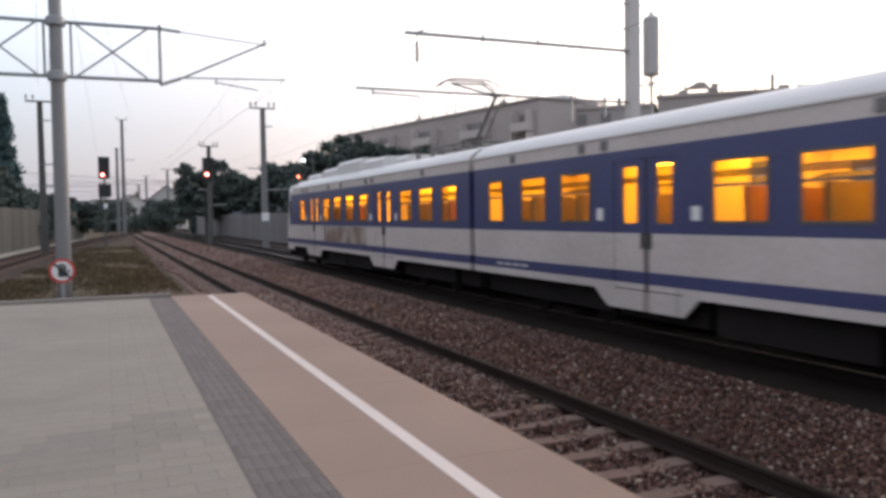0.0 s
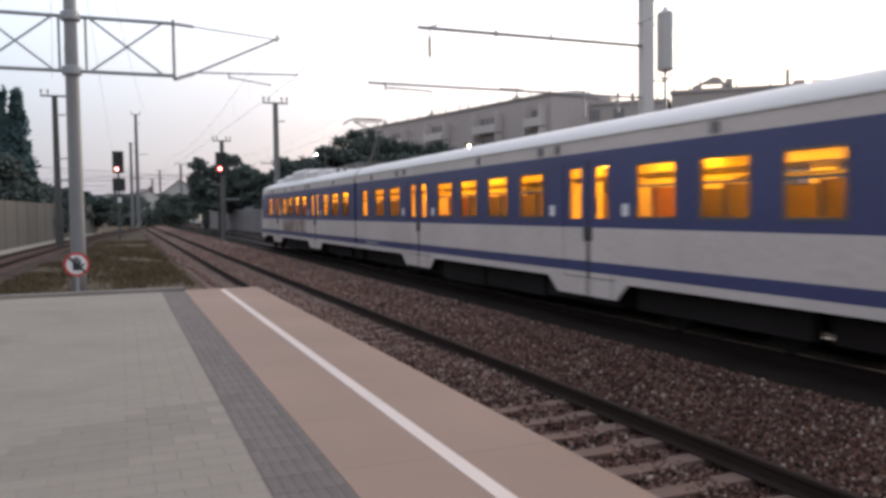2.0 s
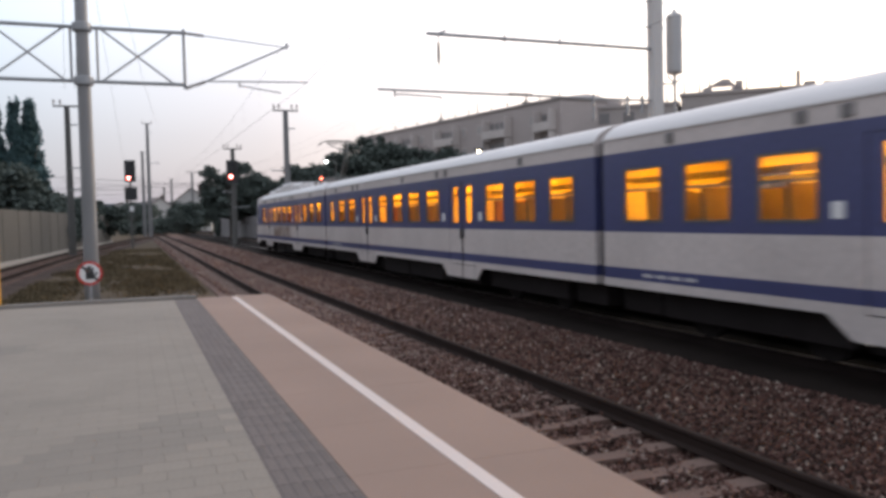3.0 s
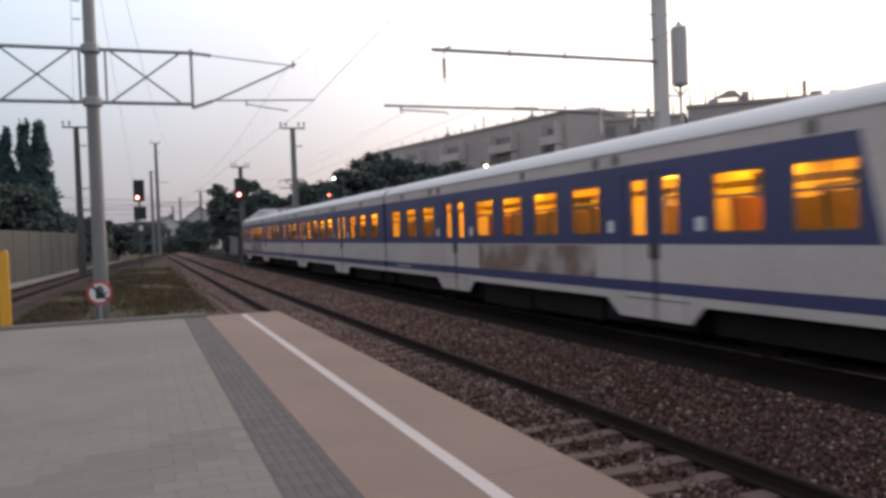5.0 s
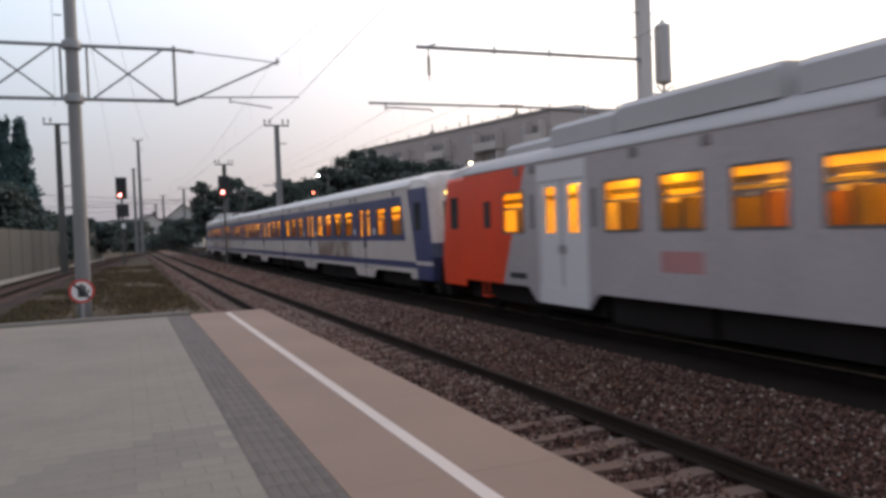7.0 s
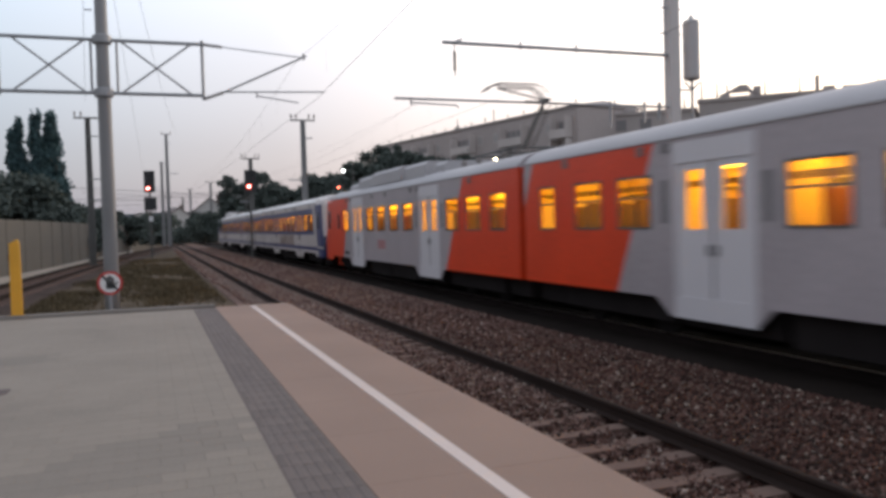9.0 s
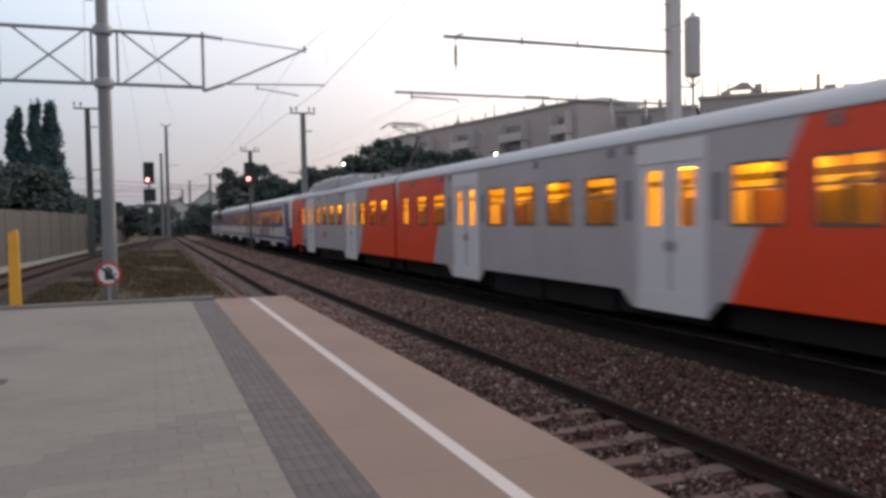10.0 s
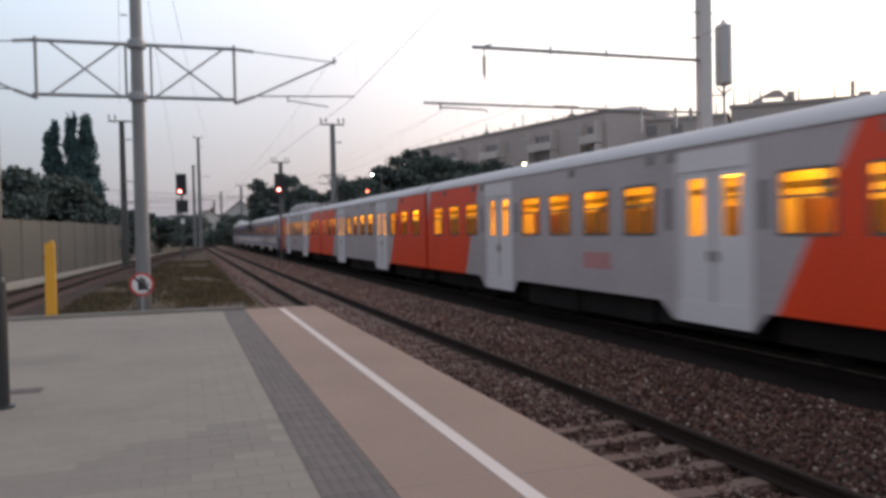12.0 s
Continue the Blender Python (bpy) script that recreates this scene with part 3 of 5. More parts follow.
def side_wall(b, lining, side, holes, ulo, uhi, top=3.48):
    """A body side with window and door openings and stepped skirt, as a shell 6 cm thick."""
    us = sorted({ulo, uhi, *[e for h in holes for e in h[:2]]})
    zs = sorted({0.77, top, *[e for h in holes for e in h[2:]]})
    xo, xi = side * 1.45, side * 1.39

    def open_at(u, z):
        return any(h[0] < u < h[1] and h[2] < z < h[3] for h in holes)

    for i in range(len(us) - 1):
        for j in range(len(zs) - 1):
            u0, u1, z0, z1 = us[i], us[i + 1], zs[j], zs[j + 1]
            if open_at((u0 + u1) / 2, (z0 + z1) / 2):
                continue
            b.add([(xo, -u0, z0), (xo, -u1, z0), (xo, -u1, z1), (xo, -u0, z1)], [(0, 1, 2, 3)])
            lining.add([(xi, -u0, z0), (xi, -u1, z0), (xi, -u1, z1), (xi, -u0, z1)], [(0, 1, 2, 3)])
    for u0, u1, z0, z1 in holes:
        c = [(u0, z0), (u1, z0), (u1, z1), (u0, z1)]
        for k in range(4):
            (ua, za), (ub, zb) = c[k], c[(k + 1) % 4]
            b.add([(xo, -ua, za), (xo, -ub, zb), (xi, -ub, zb), (xi, -ua, za)], [(0, 1, 2, 3)])
    b.add([(xo, -ulo, 0.77), (xo, -uhi, 0.77), (xi, -uhi, 0.77), (xi, -ulo, 0.77)], [(0, 1, 2, 3)])
    for d0, d1 in DOORS:  # skirts under the doors
        o = [(d0 - 0.62, 0.769), (d0 - 0.2, 0.46), (d1 + 0.02, 0.46), (d1 + 0.38, 0.769)]
        v = [(xo, -u, z) for u, z in o] + [(xo - side * 0.05, -u, z) for u, z in o]
        b.add(v, [(0, 1, 2, 3), (4, 5, 6, 7), (0, 1, 5, 4), (1, 2, 6, 5), (2, 3, 7, 6)])


ROOFP = [(1.45, 3.48), (1.42, 3.55), (1.33, 3.65), (1.16, 3.76), (0.9, 3.85), (0.5, 3.92), (0, 3.95)]


def body_end(b, u):
    """Flat car end with gangway opening left plain."""
    o = [(-x, z) for x, z in ROOFP] + [(x, z) for x, z in ROOFP[::-1][1:]]
    o = [(-1.45, 0.77)] + o + [(1.45, 0.77)]
    b.add([(x, -u, z) for x, z in o], [tuple(range(len(o)))])


def cab_end(car, cab_u, sign, paint, face_paint):
    """The driver's cab: sides drawn in, a raked face with windscreen, lamps, coupling. sign +1: cab towards larger u."""
    b = Build()
    # stations from the body to the nose: (distance, half width, roof height)
    st = [(0.0, 1.45, 3.95), (0.8, 1.45, 3.93), (1.2, 1.44, 3.88), (1.38, 1.38, 3.8), (1.49, 1.25, 3.68), (1.55, 1.05, 3.55)]
    nose, rake = 1.55, 0.5

    def lean(z):
        """How far the face comes forward at a height, as a share of the rake."""
        return 0.0 if z > 3.2 else (3.2 - z) / 2.0 if z > 1.3 else 0.95 - (1.3 - z) * 0.3

    rings = []
    for d, w, top in st:
        ring = [(-w, 0.6), (-w, 1.3), (-w, 2.0), (-w * 0.99, 3.38), (-w * 0.93, top - 0.27), (-w * 0.6, top - 0.07), (0, top), (w * 0.6, top - 0.07), (w * 0.93, top - 0.27), (w * 0.99, 3.38), (w, 2.0), (w, 1.3), (w, 0.6)]
        rings.append([(x, -(cab_u + sign * (d + rake * d / nose * lean(z))), z) for x, z in ring])
    n = len(rings[0])

    def skin(first, last):
        v = [p for r in rings[first:last] for p in r]
        return Build().add(v, [(q * n + i, q * n + i + 1, (q + 1) * n + i + 1, (q + 1) * n + i) for q in range(last - first - 1) for i in range(n - 1)])

    cab = part("cab", skin(0, 4), paint, car)
    face = skin(3, 6)
    face.add(rings[-1], [tuple(range(n))])
    part("cab_face", face, face_paint, cab)
    for s in (-1, 1):
        ob_ = Build()
        ob_.box(s * 0.9 - 0.3, s * 0.9 + 0.3, *sorted((-(cab_u + sign * 1.7), -(cab_u + sign * 2.05))), 0.62, 1.1, 0.03)
        part("bumper_fairing", ob_, UNDER, cab)

    def fy(z):
        return -(cab_u + sign * (nose + 0.02 + rake * lean(z)))

    w = Build()
    w.add([(-1.0, fy(2.05), 2.05), (1.0, fy(2.05), 2.05), (0.94, fy(2.95), 2.95), (-0.94, fy(2.95), 2.95)], [(0, 1, 2, 3)])
    part("windscreen", w, PANE, cab, "dark raked windscreen")
    h = Build()
    h.box(-0.85, 0.85, *sorted((fy(3.2) - sign * 0.01, fy(3.2) + sign * 0.06)), 3.04, 3.24)
    part("destination_display", h, glow("display_amber", (1.0, 0.55, 0.12), 1.6), cab, "amber destination display")
    for x in (-0.9, 0.9):
        lp = Build()
        yy = fy(1.45)
        lp.rod((x, yy + sign * 0.03, 1.45), (x, yy - sign * 0.03, 1.45), 0.11, n=14)
        part("headlamp", lp, PANE, cab)
    for s in (-1, 1):
        sw = Build()
        x = s * 1.452
        u0, u1 = cab_u + sign * 0.45, cab_u + sign * 0.98
        sw.add([(x, -u0, 2.1), (x, -u1, 2.1), (x * 0.995, -u1, 2.95), (x * 0.995, -u0, 2.95)], [(0, 1, 2, 3)])
        part("cab_side_window", sw, PANE, cab)
    cp = Build()
    cp.rod((0, -(cab_u + sign * 1.9), 1.0), (0, -(cab_u + sign * 2.06), 1.0), 0.14, n=10)
    cp.box(-0.3, 0.3, -(cab_u + sign * 2.1) - 0.045, -(cab_u + sign * 2.1) + 0.045, 0.8, 1.2, 0.02)
    part("coupling", cp, UNDER, cab)
    ap = Build()
    y0, y1 = sorted((-(cab_u + sign * 1.6), -(cab_u + sign * 1.95)))
    ap.box(-1.25, 1.25, y0, y1, 0.25, 0.62)
    part("snow_plough", ap, UNDER, cab)


def bench_mesh(m):
    b = Build()
    b.prism([(-0.52, 1.62), (-0.1, 1.6), (-0.05, 2.44), (0.05, 2.44), (0.1, 1.6), (0.52, 1.62), (0.52, 1.52), (-0.52, 1.52)], -0.52, 0.52, axis="x")
    b.box(-0.4, 0.4, -0.06, 0.06, 1.2, 1.55)
    return b.mesh("seat_bench", m)


def row_seat_mesh(m):
    b = Build()
    b.prism([(-0.4, 1.58), (-0.02, 1.56), (0.06, 2.3), (0.1, 2.5), (0.17, 2.5), (0.12, 1.54), (0.1, 1.46), (-0.4, 1.48)], -0.5, 0.5, axis="x")
    b.box(-0.3, 0.3, -0.05, 0.05, 1.2, 1.5)
    return b.mesh("row_seat", m)


BENCH, BENCH2 = bench_mesh(SEATM), bench_mesh(SEATR)
ROWSEAT, ROWSEAT2 = row_seat_mesh(SEATM), row_seat_mesh(SEATR)


def rail_car(name, label, paint, roof_paint, door_paint, cab="", motor=False, red=False):
    car = thing(name, pose(T2, 0, RZ), label, "train car", "cars of the passing train")
    wins = [w for w in WIN if not (cab == "back" and w[0] > 21) and not (cab == "front" and w[1] < 3.7)]
    if cab == "back":  # the driving trailers have a wide first window
        wins[0] = (0.86, 1.97)
    ulo, uhi = ((1.92 if red else 2.95) if cab == "front" else 0.17), (21.55 if cab == "back" else 23.18)
    holes = [(a, c, SILL, HEAD) for a, c in wins] + [(a, c, 0.8, 3.05) for a, c in DOORS]
    for side in (-1, 1):
        b = Build()
        lining = Build()
        side_wall(b, lining, side, holes, ulo, uhi)
        sw = part("side_wall", b, paint, car)
        part("lining", lining, INTERIOR, sw)
    r = Build()
    prof = [(-x, z) for x, z in ROOFP] + [(x, z) for x, z in ROOFP[::-1][1:]]
    n = len(prof)
    v = [(x, -ulo, z) for x, z in prof] + [(x, -uhi, z) for x, z in prof]
    r.add(v, [(i, i + 1, n + i + 1, n + i) for i in range(n - 1)])
    roof = part("roof", r, roof_paint, car, smooth=True)
    g = Build()
    for s in (-1, 1):
        g.box(min(s * 1.45, s * 1.475), max(s * 1.45, s * 1.475), -uhi, -ulo, 3.475, 3.505)
    part("rain_gutter", g, roof_paint, roof)
    for u, o in ((ulo, -1), (uhi, 1)):
        e = Build()
        body_end(e, u)
        ew = part("end_wall", e, paint, car)
        q = Build()
        q.box(-1.36, 1.36, -u + o * 0.05 - 0.02, -u + o * 0.05 + 0.02, 1.2, 3.16)
        part("end_panel", q, INTERIOR, ew)
    # interior
    i = Build()
    i.box(-1.38, 1.38, -uhi + 0.02, -ulo - 0.02, 1.14, 1.2)
    part("cabin_floor", i, SEATM, car)
    i = Build()
    i.box(-1.38, 1.38, -uhi + 0.02, -ulo - 0.02, 3.16, 3.2)
    part("cabin_ceiling", i, INTERIOR, car)
    for s in (-0.55, 0.55):
        i = Build()
        i.box(s - 0.1, s + 0.1, -uhi + 0.5, -ulo - 0.5, 3.09, 3.13)
        part("light_band", i, LIGHTBAND, car, "glowing warm ceiling light band")
    for u in (5.75, 8.15, 15.25, 17.62):
        i = Build()
        i.box(-1.36, -0.35, -u - 0.02, -u + 0.02, 1.2, 3.1)
        i.box(0.35, 1.36, -u - 0.02, -u + 0.02, 1.2, 3.1)
        part("partition", i, INTERIOR, car)
    for s in (-1, 1):
        i = Build()
        i.box(min(s * 1.375, s * 1.35), max(s * 1.375, s * 1.35), -uhi + 0.02, -ulo - 0.02, 1.2, SILL - 0.02)
        part("inner_panel", i, INTERIOR, car)
    k = 0
    for a, c in zip(wins[:-1], wins[1:]):
        mid = (a[1] + c[0]) / 2
        if c[0] - a[1] > 1.2:
            continue
        for s in (-1, 1):
            k += 1
            sb = part("seat_bench", BENCH2 if (k * 7) % 5 == 0 else BENCH, SEATM, car)
            sb.location = (s * 0.82, -mid, 0)
    for j, (a, c) in enumerate(wins):
        if c - a < 1.0:
            continue
        for s in (-1, 1):
            sb = part("row_seat", ROWSEAT2 if (j * 3 + s) % 4 == 0 else ROWSEAT, SEATM, car)
            sb.location = (s * 0.82, -(a + c) / 2 - 0.1 + 0.12 * ((j * 5) % 3), 0)
    for s in (-1, 1):
        i = Build()
        for z, x in ((2.66, 1.0), (2.69, 1.12), (2.72, 1.24)):
            i.box(min(s * x, s * (x + 0.03)), max(s * x, s * (x + 0.03)), -uhi + 0.3, -ulo - 0.3, z, z + 0.03)
        part("luggage_rack", i, ALU, car)
    # windows
    for side in (-1, 1):
        x = side * 1.435
        for a, c in wins:
            fr = Build()
            xa, xb = sorted((x, x + side * 0.025))
            t = 0.045
            fr.ring(xa, xb, -c, -a, SILL, HEAD, -c + t, -a - t, SILL + t, HEAD - t)
            w = part("window", fr, ALU, car)
            br = Build()
            br.box(xa, xb, -c + t, -a - t, 2.5, 2.54)
            part("window_bar", br, ALU, w)
            p = Build()
            p.add([(x, -c + t, SILL + t), (x, -a - t, SILL + t), (x, -a - t, HEAD - t), (x, -c + t, HEAD - t)], [(0, 1, 2, 3)])
            part("pane", p, WINGLASS, w).visible_shadow = False
    # doors
    for side in (-1, 1):
        for d0, d1 in DOORS:
            half = (d1 - d0) / 2
            for q in (0, 1):
                a = d0 + q * half + 0.012
                c = a + half - 0.024
                x = side * 1.438
                xa, xb = sorted((x, x - side * 0.04))
                w0, w1 = a + 0.245, c - 0.245
                dd = Build()
                dd.ring(xa, xb, -c, -a, 0.82, 3.12, -w1, -w0, 1.95, 2.92)
                door = part("door", dd, door_paint, car, "white folding door leaf" if red else "")
                p = Build()
                p.add([(x, -w1, 1.95), (x, -w0, 1.95), (x, -w0, 2.92), (x, -w1, 2.92)], [(0, 1, 2, 3)])
                part("pane", p, WINGLASS, door).visible_shadow = False
                hb = Build()
                hu = c - 0.09 if q == 0 else a + 0.09
                xc, xd = sorted((side * 1.438, side * 1.46))
                hb.box(xc, xd, -hu - 0.035, -hu + 0.035, 1.52, 1.78 if not red else 1.7)
                part("handle", hb, RUBBER if not red else VENTG, door)
            seal = Build()
            xa, xb = sorted((side * 1.405, side * 1.442))
            seal.box(xa, xb, -d0 - half - 0.03, -d0 - half + 0.03, 0.82, 3.04)
            part("door_seal", seal, DOORSEAL if red else RUBBER, car)
            if red:
                fr = Build()
                xa, xb = sorted((side * 1.45, side * 1.462))
                fr.box(xa, xb, -d0, -d0 + 0.06, 0.46, 3.4)
                fr.box(xa, xb, -d1 - 0.06, -d1, 0.46, 3.4)
                fr.box(xa, xb, -d1, -d0, 3.05, 3.4)
                fr.box(xa, xb, -d1, -d0, 0.46, 0.83)
                part("door_frame", fr, DOORW, car, "white painted door surround")
            for uu in ((d0 - 0.32, d1 + 0.31) if red else (d0 - 0.42, d1 + 0.32)):
                pl = Build()
                xa, xb = sorted((side * 1.45, side * 1.458))
                if red:
                    pl.box(xa, xb, -uu - 0.11, -uu + 0.11, 2.05, 2.8)
                    part("notice_panel", pl, VENTG, car, "tall dark grey notice panel beside the door")
                else:
                    pl.box(xa, xb, -uu - 0.1, -uu + 0.1, 2.0, 2.22)
                    part("notice_plate", pl, SIGNW, car)
    # running gear
    for u in (3.6, LEN - 3.6):
        bo = Build()
        frames = []
        for s in (-1, 1):
            sf = Build()
            sf.box(s * 1.05 - 0.1, s * 1.05 + 0.1, -u - 2.0, -u + 2.0, 0.3, 0.74)
            frames.append(sf)
        bo.box(-0.95, 0.95, -u - 0.75, -u + 0.75, 0.3, 0.76)
        bo.box(-0.5, 0.5, -u - 1.95, -u + 1.95, 0.34, 0.76)
        bogie = part("bogie", bo, UNDER, car)
        for sf in frames:
            part("side_frame", sf, UNDER, bogie)
        for du in (-1.25, 1.25):
            wh = Build()
            for s in (-1, 1):
                wh.rod((s * 0.69, -u + du, 0.46), (s * 0.82, -u + du, 0.46), 0.46, n=20)
            wh.rod((-0.7, -u + du, 0.46), (0.7, -u + du, 0.46), 0.08)
            part("wheelset", wh, UNDER, bogie)
    for u0, u1, z0 in ((5.9, 8.2, 0.3), (8.4, 11.2, 0.22), (11.35, 14.3, 0.25), (14.5, 17.2, 0.3)):
        un = Build()
        un.box(-1.22, 1.22, -u1, -u0, z0, 0.92)
        part("equipment_box", un, UNDER, car)
    for u0, u1 in ((ulo + 0.15, ulo + 1.3), (uhi - 1.3, uhi - 0.15)):
        un = Build()
        un.box(-1.1, 1.1, -u1, -u0, 0.3, 0.8)
        part("end_equipment", un, UNDER, car)
    un = Build()
    un.box(-1.36, 1.36, -uhi + 0.1, -ulo - 0.1, 0.78, 1.13)
    part("underframe", un, UNDER, car)
    # ends
    if cab != "front":
        ga = Build()
        ga.box(-1.3, 1.3, -0.19, 0.02, 0.95, 3.5)
        part("gangway_bellows", ga, RUBBER, car)
    if cab != "back":
        ga = Build()
        ga.box(-1.3, 1.3, -LEN - 0.08, -LEN + 0.04, 0.95, 3.5)
        part("gangway_bellows", ga, RUBBER, car)
    if cab:
        cab_end(car, ulo + 0.02 if cab == "front" else uhi - 0.02, -1 if cab == "front" else 1, paint, paint if red else FACEW)
    for u in (2.2 if cab != "front" else 9.5, 5.0, 5.75, 11.4, 14.6, 15.3, 20.0):
        v_ = Build()
        v_.box(-1.47, -1.44, -u - 0.1, -u + 0.1, 3.26, 3.44, 0.01)
        for q in range(3):
            v_.box(-1.48, -1.47, -u - 0.085, -u + 0.085, 3.285 + 0.05 * q, 3.31 + 0.05 * q)
        part("ventilator", v_, VENTG, car, "small grey louvred ventilator")
    if not red and cab != "front":
        for k in range(4):
            lt = Build()
            lt.box(-1.457, -1.44, -1.7 - 0.38 * k, -1.4 - 0.38 * k, 0.99, 1.05)
            part("lettering_bar", lt, ROOF_G, car)
    if red and cab == "front":
        gr = Build()
        gr.box(-1.462, -1.44, -3.53, -3.17, 2.1, 2.75)
        part("dark_grille", gr, RUBBER, car)
        gr = Build()
        gr.box(-1.462, -1.44, -5.35, -4.55, 0.93, 1.06)
        part("lower_grille", gr, RUBBER, car)
        st = Build()
        st.box(-1.38, -1.2, -3.15, -2.8, 0.38, 0.41)
        for q in (-3.13, -2.82):
            st.box(-1.38, -1.35, q - 0.015, q + 0.015, 0.41, 0.8)
        part("cab_step", st, L_RED, car, "red cab entrance step")
    if red and not cab == "":
        em = Build()
        if cab == "front":
            em.box(-1.456, -1.44, -11.28, -10.21, 1.27, 1.62)
        else:
            em.box(-1.456, -1.44, -13.07, -11.92, 1.25, 1.6)
        part("faded_emblem", em, EMBLEM, car, "faded reddish emblem patch")
    if motor:
        top = roof_paint
        for u0, u1, hw, z1 in ((6.0, 8.4, 1.1, 4.28), (8.6, 12.6, 1.18, 4.34), (12.9, 15.2, 1.1, 4.3), (3.2, 5.4, 0.8, 4.14), (15.6, 16.6, 0.9, 4.2)) if red else ((6.6, 9.2, 0.95, 4.2), (9.5, 12.6, 1.05, 4.32), (12.9, 15.2, 1.0, 4.2), (3.2, 5.4, 0.8, 4.12), (15.6, 16.6, 0.7, 4.15)):
            q = Build()
            q.prism([(-hw, 3.8), (hw, 3.8), (hw, z1 - 0.12), (hw - 0.15, z1), (-hw + 0.15, z1), (-hw, z1 - 0.12)], -u1, -u0)
            part("roof_unit", q, top, roof)
        for u in (17.4, 18.6, 20.4, 21.2):
            for x in (-0.55, 0.55):
                q = Build()
                q.lathe(x, -u, [(0.06, 3.86), (0.1, 3.92), (0.06, 3.97), (0.1, 4.03), (0.06, 4.08), (0.04, 4.14)], 8)
                part("roof_insulator", q, INSUL, roof)
        pg = Build()
        for x in (-0.55, 0.55):
            pg.rod((x, -18.2, 4.15), (x, -21.3, 4.15), 0.03)
        for u in (18.3, 19.7, 21.2):
            pg.rod((-0.55, -u, 4.15), (0.55, -u, 4.15), 0.03)
        panto = part("pantograph", pg, MASTD, car, "raised dark pantograph")
        la = Build()
        la.rod((0, -20.5, 4.18), (0, -21.85, 5.33), 0.05)
        la.rod((0.15, -20.75, 4.18), (0.1, -21.95, 5.2), 0.02)
        part("lower_arm", la, MASTD, panto)
        ua = Build()
        ua.rod((-0.06, -21.85, 5.33), (-0.5, -20.05, 5.9), 0.028)
        ua.rod((0.06, -21.85, 5.33), (0.5, -20.05, 5.9), 0.028)
        ua.rod((-0.16, -21.85, 5.33), (0.16, -21.85, 5.33), 0.045)
        ua.rod((-0.55, -20.05, 5.92), (0.55, -20.05, 5.92), 0.025)
        part("upper_arm", ua, MASTD, panto)
        hd = Build()
        for du in (-0.18, 0.18):
            q = [(-0.97, 5.8), (-0.74, 5.97), (-0.5, 6.03), (0.5, 6.03), (0.74, 5.97), (0.97, 5.8)]
            for (xa, za), (xb, zb) in zip(q[:-1], q[1:]):
                hd.rod((xa, -20.05 + du, za), (xb, -20.05 + du, zb), 0.022, n=6)
        part("collector_head", hd, MASTD, panto)
    return car


TRAIN = [
    (-23.31, rail_car("train_car", "white and blue electric motor car with raised pantograph", L_BLUE_HEAD, ROOF_T, L_BLUE_HEAD, "front", True)),
    (0.0, rail_car("train_car", "white and blue intermediate train car with lit orange windows", L_BLUE_MID, ROOF_T, L_BLUE_MID)),
    (23.31, rail_car("train_car", "white and blue driving trailer with a slanted blue cab", L_BLUE_TAIL, ROOF_T, L_BLUE_TAIL, "back")),
    (47.295, rail_car("train_car", "grey and red electric motor car with raised pantograph", L_RED, ROOF_G, DOORW, "front", True, True)),
    (70.605, rail_car("train_car", "grey and red intermediate train car with white doors", L_RED, ROOF_G, DOORW, "", False, True)),
    (93.915, rail_car("train_car", "grey and red driving trailer with white doors", L_RED, ROOF_G, DOORW, "back", False, True)),
]

# ---- overhead line ----


def tension_insulator(b, a, c):
    a, c = Vector(a), Vector(c)
    for k in range(6):
        p = a.lerp(c, (k + 0.5) / 6)
        d = (c - a) / 24
        b.rod(p - d, p + d, 0.055, n=8)
    b.rod(a, c, 0.025)


